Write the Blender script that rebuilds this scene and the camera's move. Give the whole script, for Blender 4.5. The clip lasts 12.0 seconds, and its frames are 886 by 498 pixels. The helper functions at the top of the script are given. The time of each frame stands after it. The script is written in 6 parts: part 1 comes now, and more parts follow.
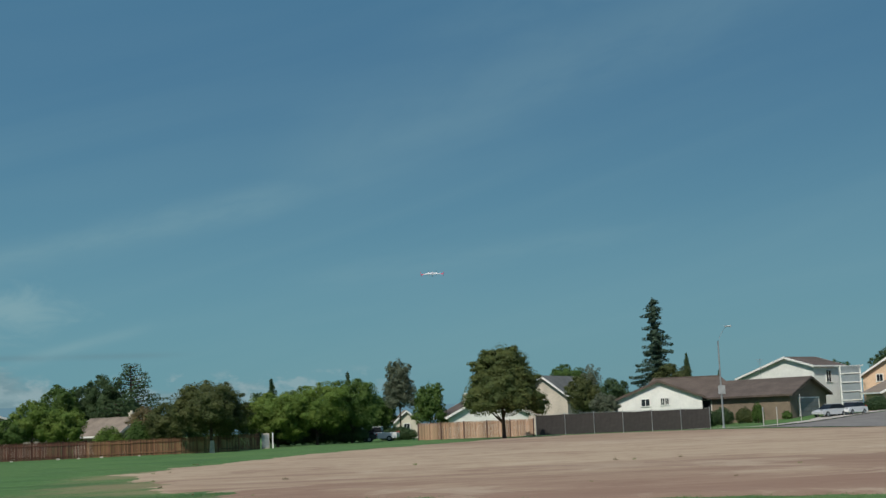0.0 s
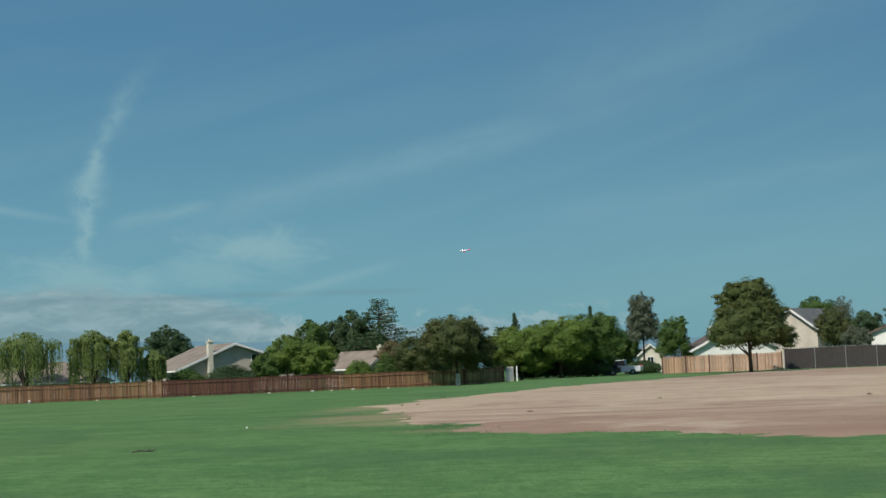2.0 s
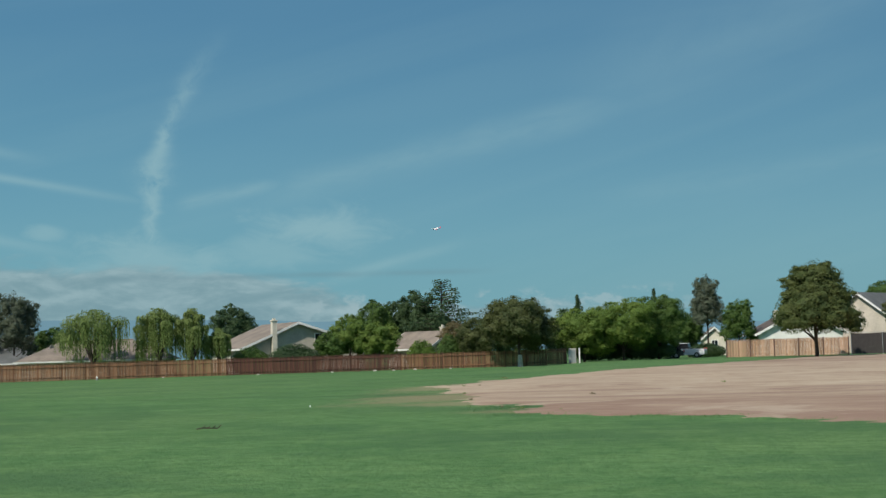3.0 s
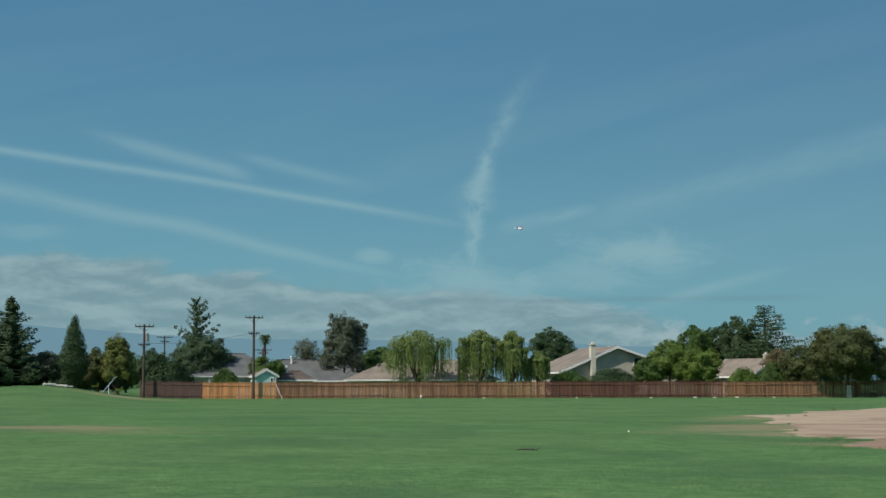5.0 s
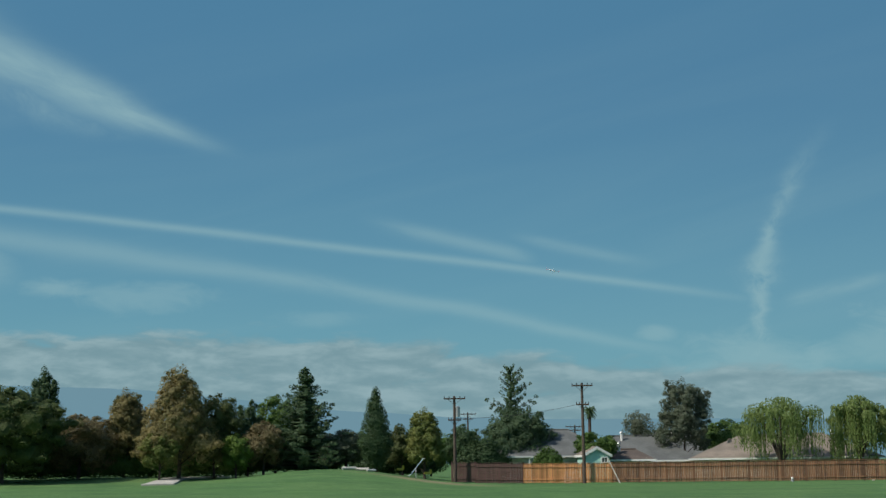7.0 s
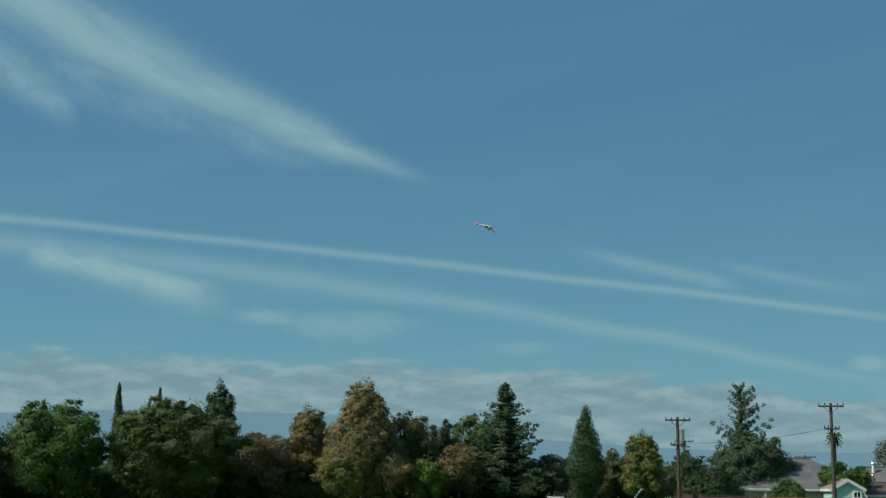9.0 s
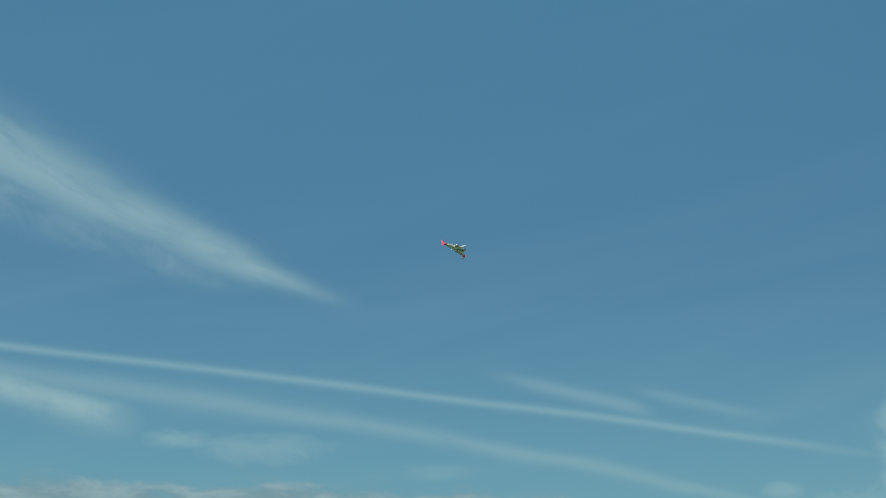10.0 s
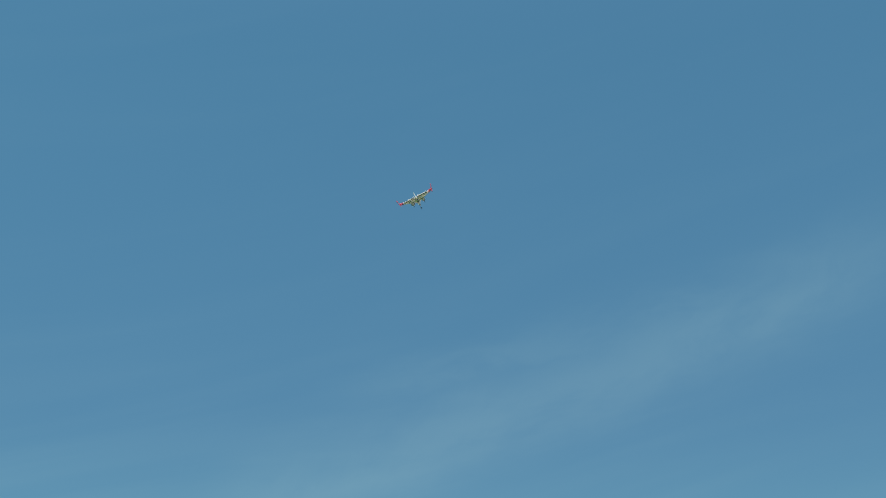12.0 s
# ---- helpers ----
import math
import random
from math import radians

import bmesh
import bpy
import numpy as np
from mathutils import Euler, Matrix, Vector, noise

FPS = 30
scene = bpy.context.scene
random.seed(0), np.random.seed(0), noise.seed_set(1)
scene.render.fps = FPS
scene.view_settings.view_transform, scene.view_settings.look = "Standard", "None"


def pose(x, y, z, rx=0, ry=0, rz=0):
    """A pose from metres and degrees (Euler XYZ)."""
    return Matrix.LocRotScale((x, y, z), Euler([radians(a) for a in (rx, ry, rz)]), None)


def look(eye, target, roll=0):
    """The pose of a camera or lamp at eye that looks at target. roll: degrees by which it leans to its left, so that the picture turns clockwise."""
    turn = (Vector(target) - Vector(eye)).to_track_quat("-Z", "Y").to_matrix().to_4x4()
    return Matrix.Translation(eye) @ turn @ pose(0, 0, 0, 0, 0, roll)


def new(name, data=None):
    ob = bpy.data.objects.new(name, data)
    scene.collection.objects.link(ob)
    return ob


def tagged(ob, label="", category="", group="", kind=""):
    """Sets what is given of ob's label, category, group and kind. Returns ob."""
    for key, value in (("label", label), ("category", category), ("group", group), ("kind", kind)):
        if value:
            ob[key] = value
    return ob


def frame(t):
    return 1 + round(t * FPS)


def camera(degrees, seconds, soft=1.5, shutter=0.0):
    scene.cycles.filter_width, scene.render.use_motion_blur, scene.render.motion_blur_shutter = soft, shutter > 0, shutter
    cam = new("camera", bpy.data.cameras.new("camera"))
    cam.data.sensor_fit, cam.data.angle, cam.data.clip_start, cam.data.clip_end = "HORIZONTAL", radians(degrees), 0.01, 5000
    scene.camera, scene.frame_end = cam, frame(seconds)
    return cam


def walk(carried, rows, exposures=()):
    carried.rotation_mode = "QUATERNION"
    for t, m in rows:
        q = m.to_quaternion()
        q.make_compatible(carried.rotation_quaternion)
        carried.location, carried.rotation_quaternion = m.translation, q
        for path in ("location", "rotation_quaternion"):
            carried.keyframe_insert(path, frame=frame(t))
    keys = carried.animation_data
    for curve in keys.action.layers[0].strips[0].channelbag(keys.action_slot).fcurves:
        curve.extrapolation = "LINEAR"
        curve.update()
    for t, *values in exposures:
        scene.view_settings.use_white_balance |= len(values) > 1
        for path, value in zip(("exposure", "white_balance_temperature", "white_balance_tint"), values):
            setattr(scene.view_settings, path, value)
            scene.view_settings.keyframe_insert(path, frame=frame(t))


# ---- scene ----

# ---------------- camera ----------------
EYE = 1.65
LENS = 36.36
# seconds, metres gone forward along the bearing of 44 degrees, yaw, pitch, roll
ROWS = [
    (0.0, 0, 0.0, 7.42, -2.39), (0.5, 0, 2.46, 5.83, -2.71), (1.0, 0, 4.59, 5.21, -2.36),
    (1.5, 0, 7.43, 4.72, -2.33), (2.0, 0, 10.36, 5.04, -2.29), (2.5, 0, 11.42, 4.92, -1.83),
    (2.7, 0, 12.23, 4.78, -2.01), (3.5, 0, 14.0, 3.6, -1.0), (4.3, 0, 16.72, 3.22, 0.09), (4.5, 0, 20.47, 4.98, 0.39),
    (5.0, 0, 26.6, 5.56, -0.18), (5.5, 0, 31.21, 6.62, -0.45), (6.0, 2.3, 33.85, 7.5, -0.64),
    (6.5, 12.7, 35.39, 8.07, -0.29), (7.0, 23.9, 38.53, 9.02, -0.78), (7.5, 35.4, 43.24, 9.3, -1.02),
    (7.7, 39.4, 45.08, 9.9, -0.59), (8.5, 39.4, 47.0, 10.1, 0.1), (9.3, 39.4, 47.28, 11.01, 0.8), (9.5, 39.4, 47.45, 14.68, 1.0),
    (9.7, 39.4, 46.20, 15.00, 0.60), (10.0, 39.4, 43.60, 15.50, 0.30), (10.2, 39.4, 40.30, 16.70, 0.10), (10.4, 39.4, 37.50, 18.80, 0.03),
    (10.5, 39.4, 36.00, 19.40, 0.00), (10.6, 39.4, 33.90, 19.40, -0.27), (10.7, 39.4, 31.40, 19.40, -0.53), (10.8, 39.4, 28.80, 19.60, -0.80),
    (10.9, 39.4, 26.50, 19.80, -0.87), (11.0, 39.4, 23.90, 20.10, -0.93), (11.1, 39.4, 21.00, 20.60, -1.00), (11.2, 39.4, 17.60, 21.20, -1.00),
    (11.3, 39.4, 14.20, 21.80, -1.00), (11.5, 39.4, 7.40, 22.40, -1.00), (11.7, 39.4, 2.20, 22.50, -1.00), (12.0, 39.4, -3.50, 22.40, -1.00),
]


def eye_at(s):
    a = radians(44)
    return -s * math.sin(a), s * math.cos(a)


cam = camera(LENS, 12.0, soft=1.45)
walk(cam, [(t, pose(*eye_at(s), EYE, 90 + p, 0, y) @ pose(0, 0, 0, 0, 0, r)) for t, s, y, p, r in ROWS],
     [(0.0, -0.2), (0.6, -0.14), (1.1, -0.12), (1.45, 0.02), (2.5, 0.04), (4.2, 0.16), (4.5, 0.02), (5.2, 0.0), (7.7, 0.0), (9.6, -0.02), (10.5, 0.05), (11.0, 0.1), (11.5, 0.21), (12.0, 0.24)])


# ---------------- nodes ----------------
class Graph:
    """A short way to write node trees."""

    def __init__(self, tree):
        self.tree = tree
        tree.nodes.clear()

    def node(self, kind):
        return self.tree.nodes.new(kind)

    def put(self, sock, value):
        if isinstance(value, bpy.types.NodeSocket):
            self.tree.links.new(value, sock)
        else:
            sock.default_value = value

    def m(self, op, a, b=0.0, c=0.0):
        n = self.node("ShaderNodeMath")
        n.operation = op
        for s, v in zip(n.inputs, (a, b, c)):
            self.put(s, v)
        return n.outputs[0]

    def step(self, x, lo, hi, a=0.0, b=1.0):
        n = self.node("ShaderNodeMapRange")
        n.interpolation_type = "SMOOTHSTEP"
        for s, v in zip(n.inputs, (x, lo, hi, a, b)):
            self.put(s, v)
        return n.outputs[0]

    def noise(self, vec, scale, detail=4.0, rough=0.55, dist=0.0):
        n = self.node("ShaderNodeTexNoise")
        if vec is not None:
            self.put(n.inputs["Vector"], vec)
        self.put(n.inputs["Scale"], scale)
        self.put(n.inputs["Detail"], detail)
        self.put(n.inputs["Roughness"], rough)
        self.put(n.inputs["Distortion"], dist)
        return n.outputs["Fac"]

    def mix(self, f, a, b, blend="MIX"):
        n = self.node("ShaderNodeMix")
        n.data_type, n.blend_type = "RGBA", blend
        for s, v in zip((n.inputs[0], n.inputs[6], n.inputs[7]), (f, a, b)):
            if isinstance(v, tuple) and len(v) == 3:
                v = (*v, 1.0)
            self.put(s, v)
        return n.outputs[2]

    def xyz(self, x, y, z):
        n = self.node("ShaderNodeCombineXYZ")
        for s, v in zip(n.inputs, (x, y, z)):
            self.put(s, v)
        return n.outputs[0]

    def split(self, v):
        n = self.node("ShaderNodeSeparateXYZ")
        self.put(n.inputs[0], v)
        return n.outputs


def add(g, *vals):
    out = vals[0]
    for v in vals[1:]:
        out = g.m("ADD", out, v)
    return out


def mul(g, *vals):
    out = vals[0]
    for v in vals[1:]:
        out = g.m("MULTIPLY", out, v)
    return out


# ---------------- sky, sun ----------------
SUN_AZ, SUN_EL = 156.0, 45.0
world = bpy.data.worlds.new("sky")
scene.world = world
world.use_nodes = True
g = Graph(world.node_tree)
sky = g.node("ShaderNodeTexSky")
sky.sky_type, sky.sun_disc = "NISHITA", False
sky.sun_elevation, sky.sun_rotation = radians(SUN_EL), radians(-SUN_AZ)
sky.altitude, sky.air_density, sky.dust_density, sky.ozone_density = 50.0, 1.0, 0.7, 1.5
way = g.split(g.node("ShaderNodeTexCoord").outputs["Generated"])
deg = 180 / math.pi
az = mul(g, g.m("ARCTAN2", mul(g, way[0], -1.0), way[1]), deg)
el = mul(g, g.m("ARCSINE", way[2]), deg)


def bell(d, width):
    """1 on the line, falling off softly with the distance d."""
    return g.m("EXPONENT", mul(g, g.m("POWER", g.m("ABSOLUTE", g.m("DIVIDE", d, width)), 2.0), -1.0))


flat = g.xyz(az, mul(g, el, 3.2), 0.0)
broad = g.noise(flat, 0.13, 5.0, 0.55, 0.4)
tilted = g.xyz(add(g, mul(g, az, 0.25), mul(g, el, 0.5)), add(g, mul(g, el, 1.5), mul(g, az, 0.28)), 3.0)
streaks = g.noise(tilted, 0.22, 4.0, 0.5, 0.8)


def trail(az0, el0, slope, curve, width, lo, hi, soft_lo, soft_hi, power, grain=0.45, along=0.35, across=1.5, ragged=0.5):
    """A streak of cloud along el = el0 + slope * d + curve * d * d, d = az - az0, between two bearings, its grain drawn out lengthwise."""
    d = g.m("SUBTRACT", az, az0)
    line = add(g, el0, mul(g, d, slope), mul(g, d, d, curve), mul(g, g.m("SUBTRACT", broad, 0.5), ragged))
    off = g.m("SUBTRACT", el, line)
    body = bell(off, width)
    thread = g.noise(g.xyz(mul(g, d, along), mul(g, off, across), az0 * 0.7), 1.0, 5.0, 0.6, 0.35)
    ends = mul(g, g.step(az, lo, lo + soft_lo), g.step(az, hi, hi - soft_hi))
    return mul(g, body, ends, g.step(thread, grain - 0.35, grain + 0.3), power)


def blob(a0, e0, ra, re, power):
    """A ragged puff of thin cloud."""
    r = g.m("SQRT", add(g, g.m("POWER", g.m("DIVIDE", g.m("SUBTRACT", az, a0), ra), 2.0),
                        g.m("POWER", g.m("DIVIDE", g.m("SUBTRACT", el, e0), re), 2.0)))
    return mul(g, g.step(add(g, r, mul(g, g.m("SUBTRACT", puffy, 0.5), -1.9)), 1.15, 0.15), power)


puffy = g.noise(g.xyz(mul(g, az, 0.5), mul(g, el, 1.0), 2.0), 0.9, 6.0, 0.6, 0.5)
parts = [
    # two long thin trails and the short double streak over them
    trail(43.0, 9.15, 0.118, -0.0018, 0.17, 23, 84, 9, 6, 0.46, 0.2, 0.3, 0.8, 0.25),
    trail(46.0, 7.9, 0.155, -0.0028, g.step(az, 30.0, 60.0, 0.26, 0.46), 25, 84, 9, 6, 0.38, 0.22, 0.25, 0.9, 0.6),
    trail(38.0, 9.35, 0.25, 0.0, 0.30, 34.2, 42.5, 1.5, 3.5, 0.36, 0.3),
    trail(32.5, 8.85, 0.20, 0.0, 0.24, 29.0, 36.0, 3.0, 2.0, 0.27, 0.3),
    # the broad bright plume with a frayed lower edge
    trail(48.5, 13.5, 0.305, 0.004, g.step(az, 47.0, 62.0, 0.32, 1.35), 46.6, 78, 5, 6, 0.74, 0.33, 0.22, 0.85, 0.8),
    trail(55.0, 14.6, 0.28, 0.004, g.step(az, 50.0, 64.0, 0.3, 1.2), 50.5, 70, 5, 6, 0.42, 0.5, 0.5, 0.8, 1.6),
    trail(63.5, 15.9, 0.52, 0.0, 0.80, 62.5, 72.0, 1.5, 5.0, 0.62, 0.42, 0.5, 0.8, 1.2),
    trail(60.0, 8.75, 0.20, 0.0, 0.62, 55.8, 65.5, 2.2, 2.0, 0.85, 0.36, 0.5, 0.9, 1.0),
    blob(54.6, 7.3, 1.6, 0.5, 0.45), blob(51.2, 7.0, 3.0, 0.7, 0.36), blob(44.0, 6.1, 1.8, 0.4, 0.22),
    # faint bands that climb away from the upright trail
    trail(21.5, 6.95, -0.20, 0.0, 0.30, 19.2, 24.6, 2.0, 1.2, 0.34, 0.38),
    trail(14.0, 8.35, -0.21, 0.0, 0.62, 3.0, 22.0, 6, 4, 0.26, 0.4, 0.3, 0.9, 1.0),
    trail(0.0, 13.2, -0.33, 0.0, 1.9, -28.0, 9.0, 10, 6, 0.16, 0.35, 0.2, 0.4, 1.8),
    trail(0.0, 6.9, -0.10, 0.0, 0.55, -12.0, 9.0, 7, 6, 0.14, 0.4),
    trail(-10.0, 18.4, -0.2, 0.0, 1.2, -34.0, 4.0, 12, 8, 0.10, 0.4, 0.25, 0.6, 1.5),
    trail(14.6, 3.95, -0.26, 0.0, 0.24, 11.6, 18.6, 3, 2, 0.34, 0.35),
    # the round puff and the small ones
    blob(18.5, 5.35, 3.3, 1.2, 0.58), blob(20.6, 4.5, 2.6, 1.0, 0.36), blob(29.6, 5.25, 1.0, 0.45, 0.42), blob(25.2, 3.9, 4.4, 1.5, 0.50),
]
# the upright trail: a swollen knot half-way, a thin neck, a spread foot
bend = g.m("SUBTRACT", 25.35, mul(g, g.m("POWER", g.m("MAXIMUM", g.m("SUBTRACT", el, 6.6), 0.0), 1.7), 0.115))
side = add(g, g.m("SUBTRACT", az, bend), mul(g, g.m("SUBTRACT", g.noise(g.xyz(0.0, el, 7.0), 1.1, 3.0), 0.5), 0.9))
swell = add(g, 0.27, mul(g, bell(g.m("SUBTRACT", el, 7.7), 0.9), 0.42), mul(g, g.step(el, 8.5, 12.5), 0.22), mul(g, g.step(el, 5.4, 4.0), 0.9))
tatters = g.noise(g.xyz(mul(g, side, 1.1), mul(g, el, 0.75), 4.0), 1.0, 5.0, 0.62, 0.6)
upright = mul(g, bell(side, swell), g.step(el, 14.2, 8.6), g.step(el, 3.0, 4.4), g.step(tatters, 0.22, 0.62), 0.60)
parts.append(upright)
# low bank of cumulus over the hills: lit heads over greyer bases
heap = g.xyz(mul(g, az, 0.30), mul(g, el, 0.95), 5.0)
above = g.xyz(add(g, mul(g, az, 0.30), -0.10), add(g, mul(g, el, 0.95), 0.32), 5.0)
bank = g.noise(heap, 1.15, 6.0, 0.58, 0.25)
lit = g.step(g.m("SUBTRACT", bank, g.noise(above, 1.15, 6.0, 0.58, 0.25)), -0.15, 0.22)
top_of_bank = add(g, 3.7, mul(g, g.step(az, 27.0, 46.0), 1.65), mul(g, g.step(az, 25.0, 13.0), -1.9))
edge = add(g, g.m("SUBTRACT", el, top_of_bank), mul(g, g.m("SUBTRACT", bank, 0.5), -2.2))
bank_mask = mul(g, g.step(edge, 0.35, -0.35), g.step(bank, 0.20, 0.40, 0.55, 1.0), g.step(az, 2.0, 12.0), 0.92)
# flat grey lines and small bright heads low over the roofs
ledge = trail(17.0, 3.35, 0.0, 0.0, 0.12, 10.0, 31.0, 4, 6, 0.5, 0.4, 0.3, 0.6, 0.2)
heads = mul(g, g.step(add(g, g.noise(g.xyz(mul(g, az, 0.8), mul(g, el, 1.3), 11.0), 1.0, 4.0, 0.6), mul(g, g.m("SUBTRACT", 2.2, el), 0.10)), 0.50, 0.62),
            g.step(el, 2.75, 2.2), g.step(az, 1.0, 5.0), g.step(az, 22.0, 17.0), 0.6)
haze = mul(g, g.step(el, 7.0, 0.0), g.step(az, -25.0, 40.0, 0.10, 0.42))
wisps = mul(g, g.step(streaks, 0.36, 0.84), g.step(el, 22.0, 6.0, 0.02, 0.11))
mask = 0.0
for p in parts:
    mask = g.m("MAXIMUM", mask, p)
mask = add(g, mask, mul(g, wisps, g.m("SUBTRACT", 1.0, mask)))
CLOUD = (2.40, 3.85, 4.15)
low_cloud = g.mix(lit, (1.55, 2.56, 2.90), (2.35, 3.42, 3.70))
lower = g.mix(g.step(el, 0.0, 16.5), (0.76, 2.46, 3.17), (0.46, 1.55, 2.58))
lower = g.mix(1.0, lower, g.mix(g.step(az, -15.0, 45.0), (0.87, 0.88, 0.90), (1.0, 1.0, 1.0)), "MULTIPLY")
high_sky = g.mix(1.0, sky.outputs[0], (1.7, 1.7, 1.6), "MULTIPLY")
tone = g.mix(g.step(el, 30.0, 60.0, 0.92, 0.0), high_sky, lower)
tone = g.mix(haze, tone, (1.02, 2.72, 3.30))
tone = g.mix(mask, tone, CLOUD)
tone = g.mix(bank_mask, tone, low_cloud)
tone = g.mix(ledge, tone, (1.25, 2.2, 2.6))
tone = g.mix(heads, tone, (2.75, 3.75, 4.0))
back = g.node("ShaderNodeBackground")
g.put(back.inputs[0], tone)
back.inputs[1].default_value = 0.12
g.put(g.node("ShaderNodeOutputWorld").inputs[0], back.outputs[0])

sun = new("sun", bpy.data.lights.new("sun", "SUN"))
sun.data.energy, sun.data.angle, sun.data.color = 4.0, radians(0.53), (1.0, 0.95, 0.86)
sa, se = radians(SUN_AZ), radians(SUN_EL)
sun.matrix_world = look((0, 0, 60), (60 * math.sin(sa) * math.cos(se), -60 * math.cos(sa) * math.cos(se), 60 - 60 * math.sin(se)))

# ---------------- materials ----------------
made_materials = {}


def surface(name, build):
    if name not in made_materials:
        mat = bpy.data.materials.new(name)
        mat.use_nodes = True
        gr = Graph(mat.node_tree)
        shader = gr.node("ShaderNodeBsdfPrincipled")
        out = gr.node("ShaderNodeOutputMaterial")
        gr.put(out.inputs[0], shader.outputs[0])
        build(gr, shader, out)
        made_materials[name] = mat
    return made_materials[name]


def bump(gr, shader, height, strength, distance):
    b = gr.node("ShaderNodeBump")
    gr.put(b.inputs["Height"], height)
    b.inputs["Strength"].default_value, b.inputs["Distance"].default_value = strength, distance
    gr.put(shader.inputs["Normal"], b.outputs[0])


def plain(name, colour, rough=0.7, metal=0.0, vary=0.12, scale=2.0, relief=0.02):
    """A surface with a broad and a fine variation and a light relief."""
    def build(gr, sh, out):
        place = gr.node("ShaderNodeTexCoord").outputs["Object"]
        one = gr.noise(place, scale, 4.0)
        two = gr.noise(place, scale * 9, 3.0)
        dark = tuple(c * (1 - 2 * vary) for c in colour)
        light = tuple(min(1.0, c * (1 + vary)) for c in colour)
        tint = gr.mix(gr.step(add(gr, mul(gr, one, 0.6), mul(gr, two, 0.4)), 0.3, 0.7), dark, light)
        rnd = gr.node("ShaderNodeObjectInfo").outputs["Random"]
        tint = gr.mix(gr.step(rnd, 0.0, 1.0, 0.0, vary), tint, tuple(c * 0.6 for c in colour))
        gr.put(sh.inputs["Base Color"], tint)
        sh.inputs["Roughness"].default_value, sh.inputs["Metallic"].default_value = rough, metal
        if relief:
            bump(gr, sh, two, 0.4, relief)
    return surface(name, build)


def wood(name, colour, vary=0.3):
    """Weathered boards: each one has its own tone, with grain along its height."""
    def build(gr, sh, out):
        place = gr.node("ShaderNodeTexCoord").outputs["Object"]
        p = gr.split(place)
        rnd = gr.node("ShaderNodeObjectInfo").outputs["Random"]
        isl = gr.node("ShaderNodeNewGeometry").outputs["Random Per Island"]
        both = gr.m("FRACT", add(gr, rnd, isl))
        grain = gr.noise(gr.xyz(mul(gr, p[0], 30.0), mul(gr, p[1], 30.0), mul(gr, p[2], 2.0)), 1.0, 4.0, 0.6)
        stain = gr.noise(place, 0.35, 4.0)
        dark = tuple(c * (1 - vary) for c in colour)
        light = tuple(min(1.0, c * (1 + vary)) for c in colour)
        tint = gr.mix(both, dark, light)
        tint = gr.mix(gr.step(stain, 0.45, 0.75, 0.0, 0.45), tint, tuple(c * 0.55 for c in colour))
        tint = gr.mix(gr.step(grain, 0.35, 0.7, 0.0, 0.3), tint, tuple(c * 0.5 for c in colour))
        gr.put(sh.inputs["Base Color"], tint)
        sh.inputs["Roughness"].default_value = 0.85
        bump(gr, sh, grain, 0.4, 0.006)
    return surface(name, build)


def leaves(name, colour, second, amount=0.4):
    """Foliage: two hues mixed from clump to clump, lit through a little."""
    def build(gr, sh, out):
        isl = gr.node("ShaderNodeNewGeometry").outputs["Random Per Island"]
        place = gr.node("ShaderNodeTexCoord").outputs["Object"]
        patch = gr.noise(place, 0.55, 3.0)
        rnd = gr.node("ShaderNodeObjectInfo").outputs["Random"]
        f = add(gr, mul(gr, gr.step(patch, 0.35, 0.65), amount), mul(gr, isl, 0.28), mul(gr, rnd, 0.15))
        tint = gr.mix(f, colour, second)
        tint = gr.mix(gr.step(isl, 0.7, 1.0, 0.0, 0.22), tint, tuple(c * 0.5 for c in colour))
        gr.put(sh.inputs["Base Color"], tint)
        sh.inputs["Roughness"].default_value = 0.62
        sh.inputs["Specular IOR Level"].default_value = 0.25
        thin = gr.node("ShaderNodeBsdfTranslucent")
        gr.put(thin.inputs[0], tint)
        blend = gr.node("ShaderNodeMixShader")
        blend.inputs[0].default_value = 0.42
        gr.put(blend.inputs[1], sh.outputs[0])
        gr.put(blend.inputs[2], thin.outputs[0])
        gr.put(out.inputs[0], blend.outputs[0])
    return surface(name, build)


